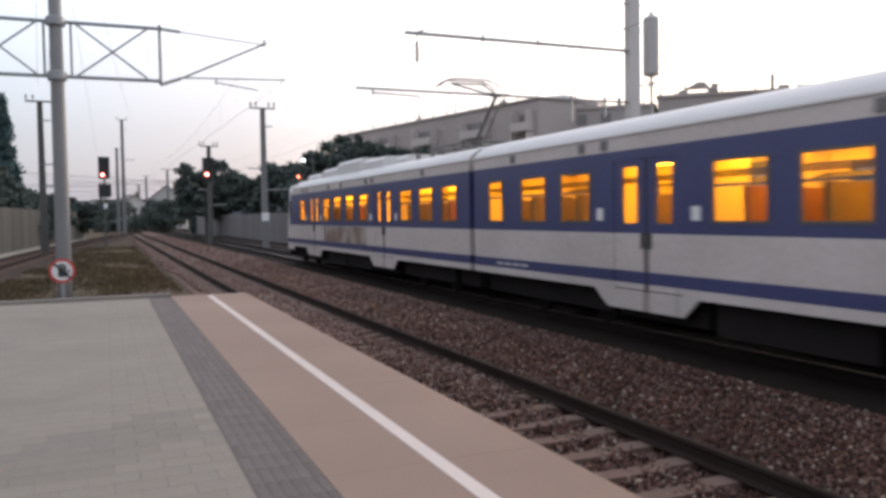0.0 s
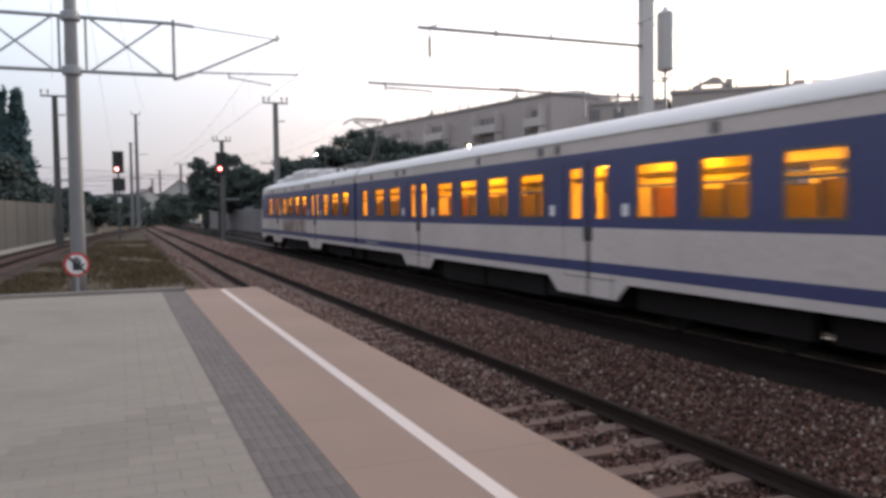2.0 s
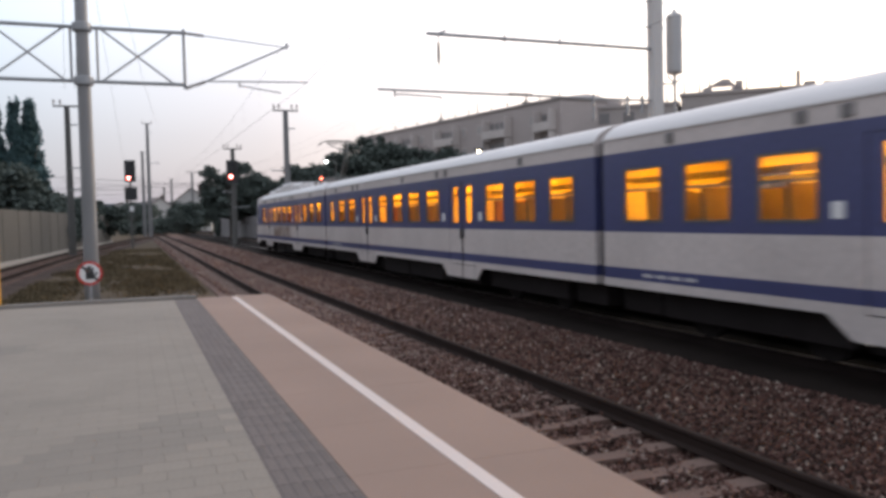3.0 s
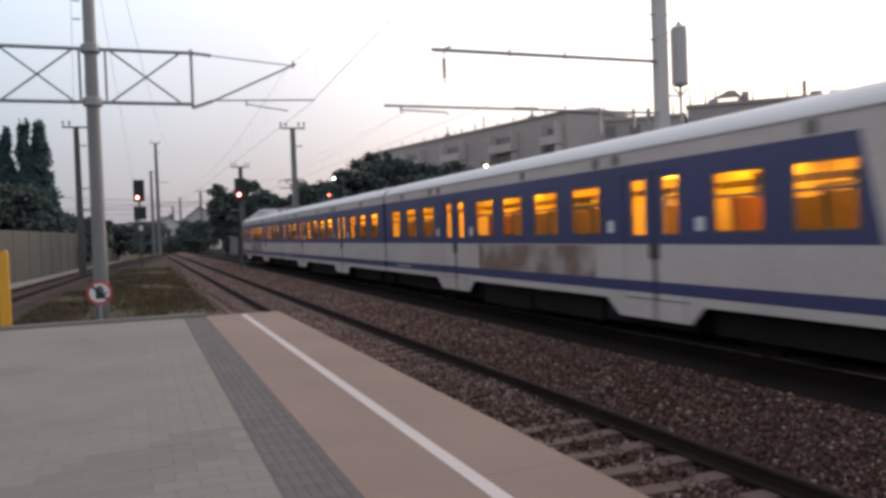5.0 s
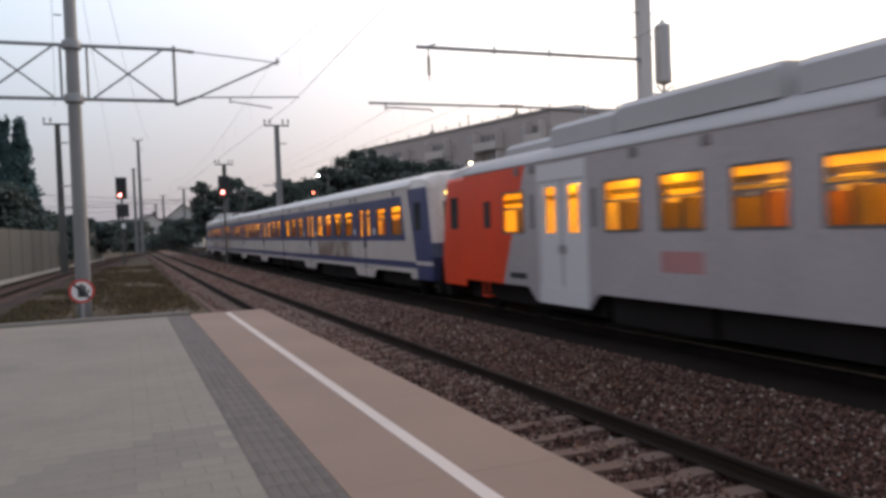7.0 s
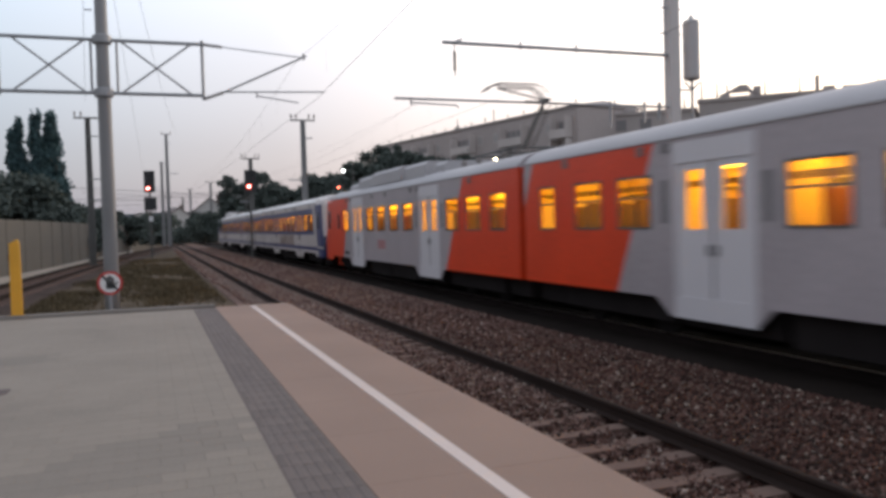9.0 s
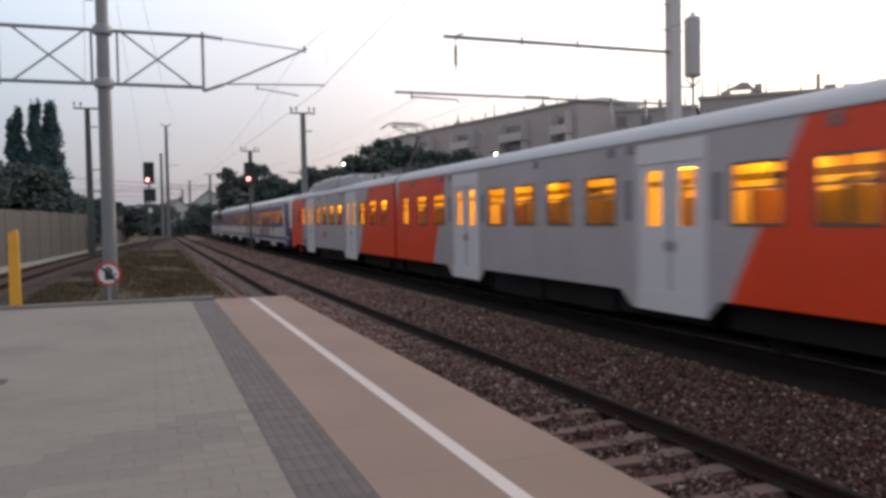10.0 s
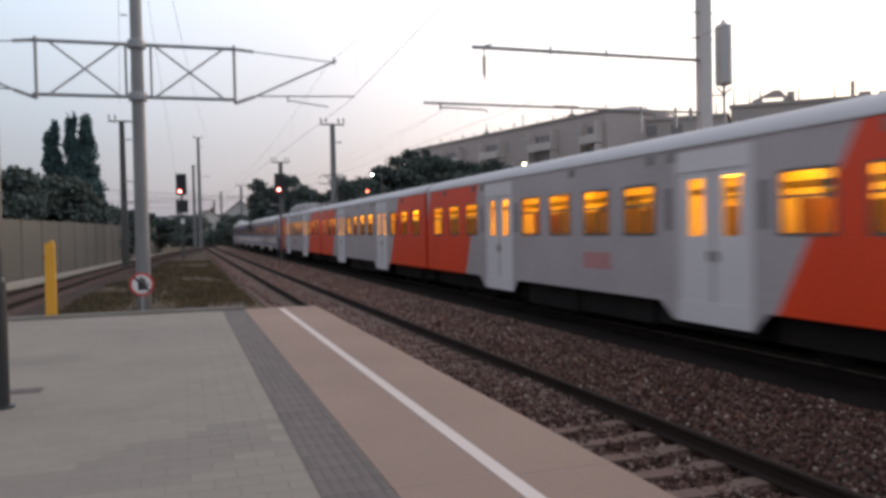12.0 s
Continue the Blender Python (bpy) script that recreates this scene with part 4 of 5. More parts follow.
def lattice_mast():
    """Round mast between the tracks with a lattice beam and cantilevers to both sides."""
    m = thing("catenary_mast", pose(-1.13, 24, BED), "grey steel catenary mast with a lattice crossbeam", "mast", "catenary masts")
    b = Build()
    b.lathe(0.055, 0, [(0.2, -0.3), (0.195, 1.0), (0.172, 6.0), (0.15, 12.0)], 18)
    part("pole", b, MASTG, m, smooth=True)
    b = Build()
    b.lathe(0, 0, [(0.36, -0.2), (0.36, 0.12), (0.3, 0.16)], 18)
    part("footing", b, KERB, m)
    lo, hi = 5.47 - BED, 6.92 - BED
    for z in (lo, hi):
        c = Build()
        c.lathe(0.055, 0, [(0.18, z - 0.14), (0.25, z - 0.1), (0.25, z + 0.1), (0.18, z + 0.14)], 14)
        part("collar", c, GALV, m)
        c = Build()
        c.rod((-2.6, 0, z), (2.7, 0, z), 0.05)
        part("beam_chord", c, GALV, m)
    for s in (-1, 1):
        c = Build()
        e = 2.68 if s > 0 else -2.5
        c.rod((e, 0, lo - 0.12), (e, 0, hi + 0.1), 0.045)
        part("end_post", c, GALV, m)
        near, d0, d1 = (0.42, 0.5, 2.4) if s > 0 else (-0.24, -0.38, -2.2)
        for a, e2 in (((near, lo), (near, hi)), ((d0, lo), (d1, hi)), ((d0, hi), (d1, lo))):
            c = Build()
            c.rod((a[0], 0, a[1]), (e2[0], 0, e2[1]), 0.035 if a[0] == e2[0] else 0.028)
            part("lattice_bar", c, GALV, m)
        # cantilever
        sx = 1 if s > 0 else -1
        for za, zb in ((lo - 0.1, lo + 0.1), (hi, hi - 0.05)):
            c = Build()
            tension_insulator(c, (e, 0, za), (e + sx * 0.55, 0, zb))
            part("insulator", c, INSUL, m)
        c = Build()
        c.rod((e + sx * 0.55, 0, lo + 0.1), (e + sx * 2.98, 0, lo + 1.25), 0.03)
        c.rod((e + sx * 2.9, 0, lo + 1.13), (e + sx * 2.9, 0, lo + 1.33), 0.03)
        part("bracket_tube", c, GALV, m)
        c = Build()
        c.rod((e + sx * 0.55, 0, hi - 0.05), (e + sx * 2.85, 0, lo + 1.2), 0.017)
        part("stay_rod", c, GALV, m)
        c = Build()
        c.rod((e + sx * 0.6, 0, lo + 0.12), (e + sx * 3.5, 0, lo + 0.2), 0.022)
        c.rod((e + sx * 1.5, 0, lo + 0.15), (e + sx * 1.5, 0, lo - 0.02), 0.022)
        c.rod((e + sx * 1.5, 0, lo + 0.03), (e + sx * 2.7, 0, lo - 0.14), 0.018)
        part("registration_arm", c, GALV, m)
    for k in range(5):
        c = Build()
        c.rod((-0.16, 0, hi + 0.8 + k * 0.5), (-0.36, 0, hi + 0.8 + k * 0.5), 0.02)
        part("bracket", c, GALV, m)
    return m


lattice_mast()


def antenna_mast():
    m = thing("catenary_mast", pose(17.83, 24.5, BED), "tall grey catenary mast with long arms and an antenna", "mast", "catenary masts")
    b = Build()
    b.column([(-0.2, -0.2), (0.2, -0.2), (0.2, -0.16), (0.02, -0.14), (0.02, 0.14), (0.2, 0.16), (0.2, 0.2), (-0.2, 0.2), (-0.2, 0.16), (-0.16, 0.14), (-0.16, -0.14), (-0.2, -0.16)], -0.3, 13)
    part("pole", b, MASTGLARE, m)
    z = 7.4 - BED
    c = Build()
    c.rod((-0.2, 0, z + 0.02), (-8.78, 0, z + 0.07), 0.06)
    c.rod((-8.38, 0, z + 0.1), (-8.1, 0, z + 0.2), 0.03)
    part("upper_arm", c, GALV, m)
    c = Build()
    c.rod((-8.37, 0, z + 0.07), (-8.37, 0, z - 1.0), 0.02)
    for k in range(7):
        c.rod((-8.37, 0, z - 0.22 - k * 0.09), (-8.37, 0, z - 0.28 - k * 0.09), 0.06)
    part("hanging_insulator", c, INSUL, m)
    for x in (-3.9, -6.0):
        c = Build()
        c.rod((x, 0, z - 0.05), (x, 0, z + 0.22), 0.035)
        part("clamp", c, GALV, m)
    z = 5.62 - BED
    c = Build()
    c.rod((-0.2, 0, z - 0.05), (-10.45, 0, z + 0.01), 0.04)
    part("lower_arm", c, GALV, m)
    c = Build()
    tension_insulator(c, (-5.0, 0, z), (-5.9, 0, z + 0.01))
    part("insulator", c, INSUL, m)
    c = Build()
    c.rod((-9.9, 0, z + 0.05), (-9.9, 0, z - 0.2), 0.03)
    c.rod((-9.9, 0, z - 0.12), (-8.35, 0, z - 0.17), 0.025)
    c.rod((-8.35, 0, z - 0.17), (-8.28, 0, z - 0.26), 0.02)
    part("registration_arm", c, GALV, m)
    for x, l in ((-2.6, 0.8), (-1.2, 0.6), (-0.6, 0.5)):
        c = Build()
        c.rod((x, 0, z - l), (x, 0, z + 0.1), 0.05)
        part("drop_tube", c, GALV, m)
    for k in range(4):
        c = Build()
        c.rod((-0.5, 0, 8.2 - BED + k * 0.9), (0.42, 0, 8.2 - BED + k * 0.9), 0.025)
        part("bracket", c, GALV, m)
    a = thing("antenna", pose(18.67, 24.5, 0), "pale grey cylindrical radio antenna on a thin pipe", "antenna")
    b = Build()
    b.lathe(0, 0, [(0.05, 6.52), (0.28, 6.6), (0.3, 6.66), (0.3, 8.62), (0.27, 8.7), (0.12, 8.78), (0.04, 8.92)], 18)
    part("radome", b, mat("radome", (0.45, 0.45, 0.45), 0.5, vary=0.06), a, smooth=False)
    b = Build()
    b.rod((0, 0, BED), (0, 0, 6.55), 0.05)
    b.rod((0, 0, 6.2), (-0.6, 0, 6.2), 0.03)
    b.rod((0, 0, 4.0), (-0.6, 0, 4.0), 0.03)
    part("pipe", b, GALV, a)
    for s in (-1, 1):
        b = Build()
        b.rod((s * 0.05, 0, 6.25), (s * 0.32, 0, 6.5), 0.03)
        part("cable_loop", b, GALV, a)


antenna_mast()


def tee_mast(x, y, top, width=0.3, arm=0.75, dark=False, pins=(-1, -0.55, 0.55, 1), lattice=True, bracket=0):
    """Plain mast with a short cross arm and upright insulators."""
    m = thing("line_mast", pose(x, y, BED), "weathered grey line mast with crossarm and pin insulators", "mast", "line masts")
    p = MASTD if dark else MASTG
    b = Build()
    h = top - BED
    w0, w1 = width * 0.65, width * 0.4
    for s in (-1, 1):
        b.add([(s * w0 - 0.04, -0.1, -0.3), (s * w0 + 0.04, -0.1, -0.3), (s * w0 + 0.04, 0.1, -0.3), (s * w0 - 0.04, 0.1, -0.3),
               (s * w1 - 0.04, -0.1, h), (s * w1 + 0.04, -0.1, h), (s * w1 + 0.04, 0.1, h), (s * w1 - 0.04, 0.1, h)],
              [(4, 5, 6, 7), (0, 1, 5, 4), (1, 2, 6, 5), (2, 3, 7, 6), (3, 0, 4, 7)])
    b.add([(-w0, -0.02, -0.3), (w0, -0.02, -0.3), (w1, -0.02, h), (-w1, -0.02, h), (-w0, 0.02, -0.3), (w0, 0.02, -0.3), (w1, 0.02, h), (-w1, 0.02, h)], [(0, 1, 2, 3), (4, 5, 6, 7)])
    part("pole", b, p, m)
    b = Build()
    b.box(-arm, arm, -0.06, 0.06, h - 0.06, h + 0.06)
    part("crossarm", b, p, m)
    for s in pins:
        b = Build()
        b.lathe(s * arm * 0.93, 0, [(0.03, h + 0.05), (0.03, h + 0.2), (0.09, h + 0.22), (0.05, h + 0.32), (0.09, h + 0.36), (0.04, h + 0.48)], 8)
        part("pin_insulator", b, INSUL, m)
    for k, zz in enumerate((h - 1.4, h - 4.6, h - 6.2)):
        b = Build()
        s = bracket or (1 if k % 2 == 0 else -1)
        b.rod((0, 0, zz), (s * (0.7 + 0.5 * k), 0, zz + 0.05), 0.05)
        part("bracket", b, GALV, m)
    return m


tee_mast(-4.19, 66, 10.35, 0.36, 0.95, True, (-1, -0.5, 1), bracket=1)
m3 = tee_mast(11.25, 62, 9.9, 0.34, 0.95)
plate = Build()
plate.box(-0.28, 0.28, -0.16, -0.13, 2.1, 2.75)
part("mast_plate", plate, SIGNW, m3, "white enamel plate")
tee_mast(10.23, 88, 9.2, 0.4, 0.95, True)
tee_mast(2.75, 135, 17.1, 0.42, 0.7, False, (-1, 1))
tee_mast(2.1, 150, 13.9, 0.4, 0.3, False, ())
tee_mast(13.7, 200, 13.2, 0.5, 1.2, False)
tee_mast(10.8, 240, 13.7, 0.5, 1.0, False, ())
tee_mast(9.5, 260, 12.0, 0.5, 0.8, True, ())


def wires():
    w = thing("overhead_wires", pose(0, 0, 0), "thin overhead contact and carrier wires with droppers", "wires")
    spans = [(-26, 24), (24, 74), (74, 124), (124, 174)]
    for x, zc in ((T1, 5.33), (T2, 5.36)):
        c = Build()
        off = 0.25
        for k, (a, e) in enumerate(spans):
            s = 1 if k % 2 == 0 else -1
            if x < 5 and k == 0:
                for p, q in (((3.8, -26, 5.5), (4.03, 4, 5.5)), ((4.03, 4, 5.5), (4.85, 24, 5.5))):
                    c.rod(p, q, 0.0065, n=6)
            elif x < 5 and k == 1:
                c.rod((4.85, 24, 5.5), (x - off, e, zc), 0.0065, n=6)
            else:
                c.rod((x - s * off, a, zc), (x + s * off, e, zc), 0.006, n=6)
        part("contact_wire", c, WIRE, w)
        c = Build()
        d = Build()
        for a, e in spans:
            ys = np.linspace(a, e, 13)
            zz = [zc + 1.25 - 0.75 * (1 - ((2 * (y - a) / (e - a)) - 1) ** 2) for y in ys]
            for i in range(12):
                c.rod((x, ys[i], zz[i]), (x, ys[i + 1], zz[i + 1]), 0.004, n=6)
                if i:
                    d.rod((x, ys[i], zz[i]), (x, ys[i], zc + (0.15 if ys[i] < 30 else 0.0)), 0.002, n=5)
        part("carrier_wire", c, WIRE, w)
        tagged(part("dropper_strands", d, WIRE, w), kind="stuff")
    # feeders on the mast tops
    for xa, za, xb, yb, zb in ((-1.45, 13, -4.3, 66, 11.6), (-1.0, 13.2, -3.6, 66, 11.6), (-0.7, 11.5, 4.6, 135, 17)):
        c = Build()
        last = None
        for i in range(17):
            t = i / 16
            p = (xa + (xb - xa) * t, 24 + (yb - 24) * t, za + (zb - za) * t - 1.6 * 4 * t * (1 - t))
            if last:
                c.rod(last, p, 0.009, n=5)
            last = p
        part("feeder_wire", c, WIRE, w)
    for x, z, z2 in ((-0.9, 8.5, 9.2), (17.0, 9.6, 9.9)):
        c = Build()
        c.rod((x, -20, z), (x + 0.4, 160, z2), 0.006, n=5)
        part("feeder_wire", c, WIRE, w)
    for y, z in ((100, 6.4), (125, 7.0), (160, 7.5), (210, 8.0)):
        c = Build()
        c.rod((-9, y, z + 0.6), (9, y + 6, z - 0.3), 0.03, n=5)
        c.rod((-9, y + 2, z - 0.8), (9, y + 8, z + 0.2), 0.03, n=5)
        part("cross_span", c, WIRE, w)


wires()


# ---- signals, lamps, posts ----
RED_ON = glow("signal_red_lamp", (1.0, 0.1, 0.06), 1.6)
HALO = glow("signal_white_lamp", (1.0, 0.86, 0.8), 3.0)
WHITELAMP = glow("white_lamp_glass", (0.9, 1.0, 0.97), 6.0)
WARM = glow("street_lamp_glow", (1.0, 0.85, 0.55), 6.0)


def signal(x, y, ztop, scale=1.0, lamp_dz=-1.1, second=True, z0=BED):
    s = thing("railway_signal", pose(x, y, z0), "dark railway light signal showing red", "signal", "railway signals")
    h = ztop - z0
    b = Build()
    b.box(-0.09, 0.09, 0.1, 0.26, 0, h - 0.3)
    part("post", b, MASTD, s)
    b = Build()
    b.box(-0.42 * scale, 0.42 * scale, -0.12, 0.1, h - 1.75 * scale, h, 0.03)
    head = part("signal_head", b, BLACK, s)
    for k, dz in enumerate((-0.35, -0.8, lamp_dz)):
        lit = k == 2
        b = Build()
        lx = -0.12 * scale if lit else 0.12
        b.rod((lx, -0.13, h + dz * scale), (lx, -0.16, h + dz * scale), 0.17 if lit else 0.09, n=14)
        part("lens", b, RED_ON if lit else PANE, head)
        if lit:
            b = Build()
            b.rod((lx, -0.165, h + dz * scale), (lx, -0.17, h + dz * scale), 0.075, n=12)
            part("lamp_core", b, HALO, head)
        b = Build()
        b.add([(lx - 0.16, -0.13, h + dz * scale + 0.05), (lx, -0.13, h + dz * scale + 0.17), (lx + 0.16, -0.13, h + dz * scale + 0.05),
               (lx - 0.16, -0.4, h + dz * scale + 0.04), (lx, -0.4, h + dz * scale + 0.16), (lx + 0.16, -0.4, h + dz * scale + 0.04)], [(0, 1, 4, 3), (1, 2, 5, 4)])
        part("hood", b, BLACK, head)
    if second:
        b = Build()
        b.box(-0.45 * scale, 0.5 * scale, -0.12, 0.1, h - 3.2 * scale, h - 2.15 * scale, 0.03)
        part("lower_head", b, BLACK, s)
        b = Build()
        b.box(-0.12, 0.22, -0.14, -0.1, h - 4.1 * scale, h - 3.7 * scale)
        part("number_plate", b, SIGNW, s)
    b = Build()
    for q in (-0.3, 0.3):
        b.rod((q, 0.3, 0.2), (q, 0.3, h - 1.9 * scale), 0.02, n=5)
    ladder = part("ladder", b, MASTD, s)
    for k in range(8):
        b = Build()
        b.rod((-0.3, 0.3, 0.5 + k * 0.35), (0.3, 0.3, 0.5 + k * 0.35), 0.015, n=5)
        part("rung", b, MASTD, ladder)


signal(0.0, 80, 7.38, 1.15, -1.43)
signal(7.6, 66, 6.4, 1.05, -1.25, False)


def lamp_post(x, y, z, material, label, arm=0.9):
    s = thing("street_lamp", pose(x, y, BED), label, "street lamp", "lamps beyond the tracks")
    h = z - BED
    b = Build()
    b.rod((arm, 0, -0.2), (arm, 0, h + 0.1), 0.09, 0.06)
    part("post", b, MASTD, s)
    b = Build()
    b.rod((arm, 0, h + 0.1), (0, 0, h + 0.14), 0.04)
    b.box(-0.35, 0.2, -0.14, 0.14, h + 0.06, h + 0.18)
    part("lamp_arm", b, MASTD, s)
    b = Build()
    b.lathe(0, 0, [(0.05, h - 0.1), (0.1, h - 0.06), (0.11, h), (0.07, h + 0.04)], 12)
    part("bulb", b, material, s, "glowing lamp glass")


lamp_post(17.34, 75, 6.98, WHITELAMP, "slim street lamp with a white glowing head")
lamp_post(16.13, 72, 5.25, glow("amber_lamp", (1.0, 0.17, 0.09), 3.2), "slim low lamp with a reddish glowing head", 0.4)
lamp_post(24.26, 55, 6.35, WARM, "street lamp with a warm white glowing head", 0.5)


def prohibition_sign():
    s = thing("prohibition_sign", pose(-0.84, END + 0.35, -0.9), "round white sign with red rim and dark hand symbol", "sign")
    b = Build()
    b.rod((0, 0.05, 0), (0, 0.05, 1.72), 0.035, n=12)
    part("post", b, GALV, s)
    zc = 1.49
    b = Build()
    b.rod((0, 0.015, zc), (0, -0.0, zc), 0.245, n=36)
    part("rim", b, SIGNR, s, "red sign rim")
    b = Build()
    b.rod((0, 0.0, zc), (0, -0.004, zc), 0.195, n=36)
    part("plate", b, SIGNW, s, "white sign face")
    b = Build()
    b.box(-0.075, 0.075, -0.009, -0.004, zc - 0.12, zc + 0.02)
    for i, (x, l) in enumerate(((-0.06, 0.1), (-0.02, 0.13), (0.02, 0.125), (0.06, 0.09))):
        b.box(x - 0.016, x + 0.016, -0.009, -0.004, zc + 0.02, zc + 0.02 + l)
    b.rod((0.07, -0.0065, zc - 0.08), (0.14, -0.0065, zc + 0.02), 0.018, n=8)
    part("hand_symbol", b, BLACK, s)
    b = Build()
    b.add([(-0.17, -0.011, zc + 0.14), (-0.14, -0.011, zc + 0.17), (0.17, -0.011, zc - 0.14), (0.14, -0.011, zc - 0.17)], [(0, 1, 2, 3)])
    part("bar", b, BLACK, s)


prohibition_sign()


def yellow_post():
    s = thing("marker_post", pose(-2.51, END - 0.03, 0.05), "yellow painted steel marker post at the platform's end", "post")
    b = Build()
    b.prism([(-0.1, 0), (0.1, 0), (0.09, 1.42), (0.06, 1.5), (-0.09, 1.42)], -0.05, 0.05)
    part("post", b, YELLOW, s)
    b = Build()
    b.box(-0.16, 0.16, -0.08, 0.08, 0.0, 0.02)
    part("foot_plate", b, YELLOW, s)
    b = Build()
    b.box(-0.12, -0.1, -0.03, 0.03, 1.1, 1.2)
    part("bracket", b, RUSTP, s)


yellow_post()


def black_post():
    s = thing("lamp_post", pose(-1.69, 8.5, 0), "dark painted round platform lamp post", "post")
    b = Build()
    b.lathe(0, 0, [(0.09, 0), (0.09, 1.2), (0.078, 1.24), (0.065, 5.5)], 18)
    part("pole", b, BLACK, s, smooth=False)
    b = Build()
    b.lathe(0, 0, [(0.13, 0.0), (0.13, 0.02), (0.095, 0.03)], 18)
    part("base_ring", b, BLACK, s)
    h = thing("floor_hatch", pose(-1.62, 9.32, 0), "rusty brown metal hatch let into the paving", "hatch")
    b = Build()
    b.box(-0.17, 0.17, -0.14, 0.14, -0.02, 0.006, 0.003)
    part("lid", b, RUSTP, h)


black_post()


# ---- walls and planting ----


def barrier(name, pts, z0, z1, material, label, base=True):
    """A noise barrier: posts, panels and a pale base, along a line of points."""
    w = thing(name, pose(0, 0, 0), label, "noise barrier", kind="structure")
    acc = []
    for (xa, ya), (xb, yb) in zip(pts[:-1], pts[1:]):
        n = max(1, round(math.hypot(xb - xa, yb - ya) / 4.0))
        for k in range(n):
            acc.append(((xa + (xb - xa) * k / n, ya + (yb - ya) * k / n), (xa + (xb - xa) * (k + 1) / n, ya + (yb - ya) * (k + 1) / n)))
    for (xa, ya), (xb, yb) in acc:
        d = Vector((xb - xa, yb - ya, 0))
        ln = d.length
        m = Matrix.Translation((xa, ya, 0)) @ Matrix.Rotation(math.atan2(d.y, d.x), 4, "Z")
        b = Build()
        b.box(0.08, ln - 0.08, -0.06, 0.06, z0 + (0.35 if base else 0), z1)
        for q in range(7):
            zz = z0 + 0.5 + q * (z1 - z0 - 0.6) / 7
            b.box(0.08, ln - 0.08, -0.075, 0.075, zz, zz + 0.05)
        p = part("panel", b, material, w)
        p.matrix_basis = m
        b = Build()
        b.box(-0.08, 0.08, -0.085, 0.085, z0, z1 + 0.005)
        p = part("post", b, material, w)
        p.matrix_basis = m
        if base:
            b = Build()
            b.box(0.0, ln, -0.16, 0.16, z0 - 0.1, z0 + 0.36, 0.03)
            p = part("base_panel", b, BASEC, w, "pale concrete base panel")
            p.matrix_basis = m


barrier("barrier_1", [(-13.5, -5), (-10.8, 18), (-8.6, 38), (-6.6, 56), (-5.0, 78), (-2.4, 104)], BED - 0.1, 2.55, BARRIER, "long beige noise barrier wall following the side track")
barrier("barrier_2", [(12.4, 135), (14.2, 92), (14.0, 70), (16.5, 52), (18.0, 20)], BED - 0.1, 2.0, BARRIER2, "grey noise barrier wall behind the tracks", False)


def leaves(n, blobs, size, seed):
    """Many small leaf clumps spread over uneven blobs (x, y, z, rx, ry, rz)."""
    g = np.random.default_rng(seed)
    w = np.array([b[3] * b[5] for b in blobs])
    pick = g.choice(len(blobs), n, p=w / w.sum())
    B = np.array(blobs)[pick]
    d = g.normal(size=(n, 3))
    d /= np.linalg.norm(d, axis=1)[:, None]
    r = g.uniform(0.12, 1.0, n) ** 0.5 * (1 + 0.16 * g.normal(size=n))
    c = B[:, :3] + d * B[:, 3:] * r[:, None]
    a = g.normal(size=(n, 3))
    a /= np.linalg.norm(a, axis=1)[:, None]
    q = np.cross(a, g.normal(size=(n, 3)))
    q /= np.linalg.norm(q, axis=1)[:, None]
    s = size * g.uniform(0.5, 1.4, n)[:, None]
    v = np.stack([c - a * s, c + q * s * 0.7, c + a * s, c - q * s * 0.7 + np.cross(a, q) * s * 0.3], 1).reshape(-1, 3)
    f = (np.arange(n)[:, None] * 4 + np.array([[0, 1, 2, 3]])).tolist()
    return v.tolist(), f


def tree(x, y, h, w, seed, kind="broad", label="", n=2600, dark=LEAF, size=0.3):
    t = thing("tree", pose(x, y, BED - 0.1), label or "dark leafy tree in full summer foliage", "tree", "trees behind the barriers")
    r = random.Random(seed)
    b = Build()
    b.rod((0, 0, -0.2), (0.1, 0, h * 0.45), 0.02 * h, 0.012 * h, 10)
    for k in range(7):
        g = r.uniform(0, 6.28)
        z = h * r.uniform(0.25, 0.5)
        b.rod((0.05, 0, z), (w * 0.35 * math.cos(g), w * 0.35 * math.sin(g), z + h * r.uniform(0.15, 0.35)), 0.008 * h, 0.003 * h, 6)
    part("trunk", b, BARK, t)
    blobs = []
    if kind == "poplar":
        for k in range(34):
            f = (k + 0.5) / 34
            ww = w * 0.5 * (0.55 + 0.6 * math.sin(math.pi * min(1, f * 0.85 + 0.12))) * r.uniform(0.75, 1.05)
            blobs.append((r.uniform(-0.2, 0.2) * w, r.uniform(-0.2, 0.2) * w, h * (0.1 + 0.86 * f), ww * (0.95 - 0.35 * f), ww * (0.95 - 0.35 * f), h * 0.07))
    else:
        for k in range(42):
            g, q = r.uniform(0, 6.28), math.sqrt(r.uniform(0, 1))
            z = h * r.uniform(0.3, 0.86)
            lim = w * 0.5 * math.sqrt(max(0.1, 1 - ((z / h - 0.5) / 0.48) ** 2))
            s = w * r.uniform(0.08, 0.19)
            blobs.append((q * lim * math.cos(g), q * lim * math.sin(g), z, s, s, s * r.uniform(0.6, 0.9)))
    v, f = leaves(n, blobs, size, seed)
    part("crown", mesh_of("crown", v, f, dark), dark, t)
    return t


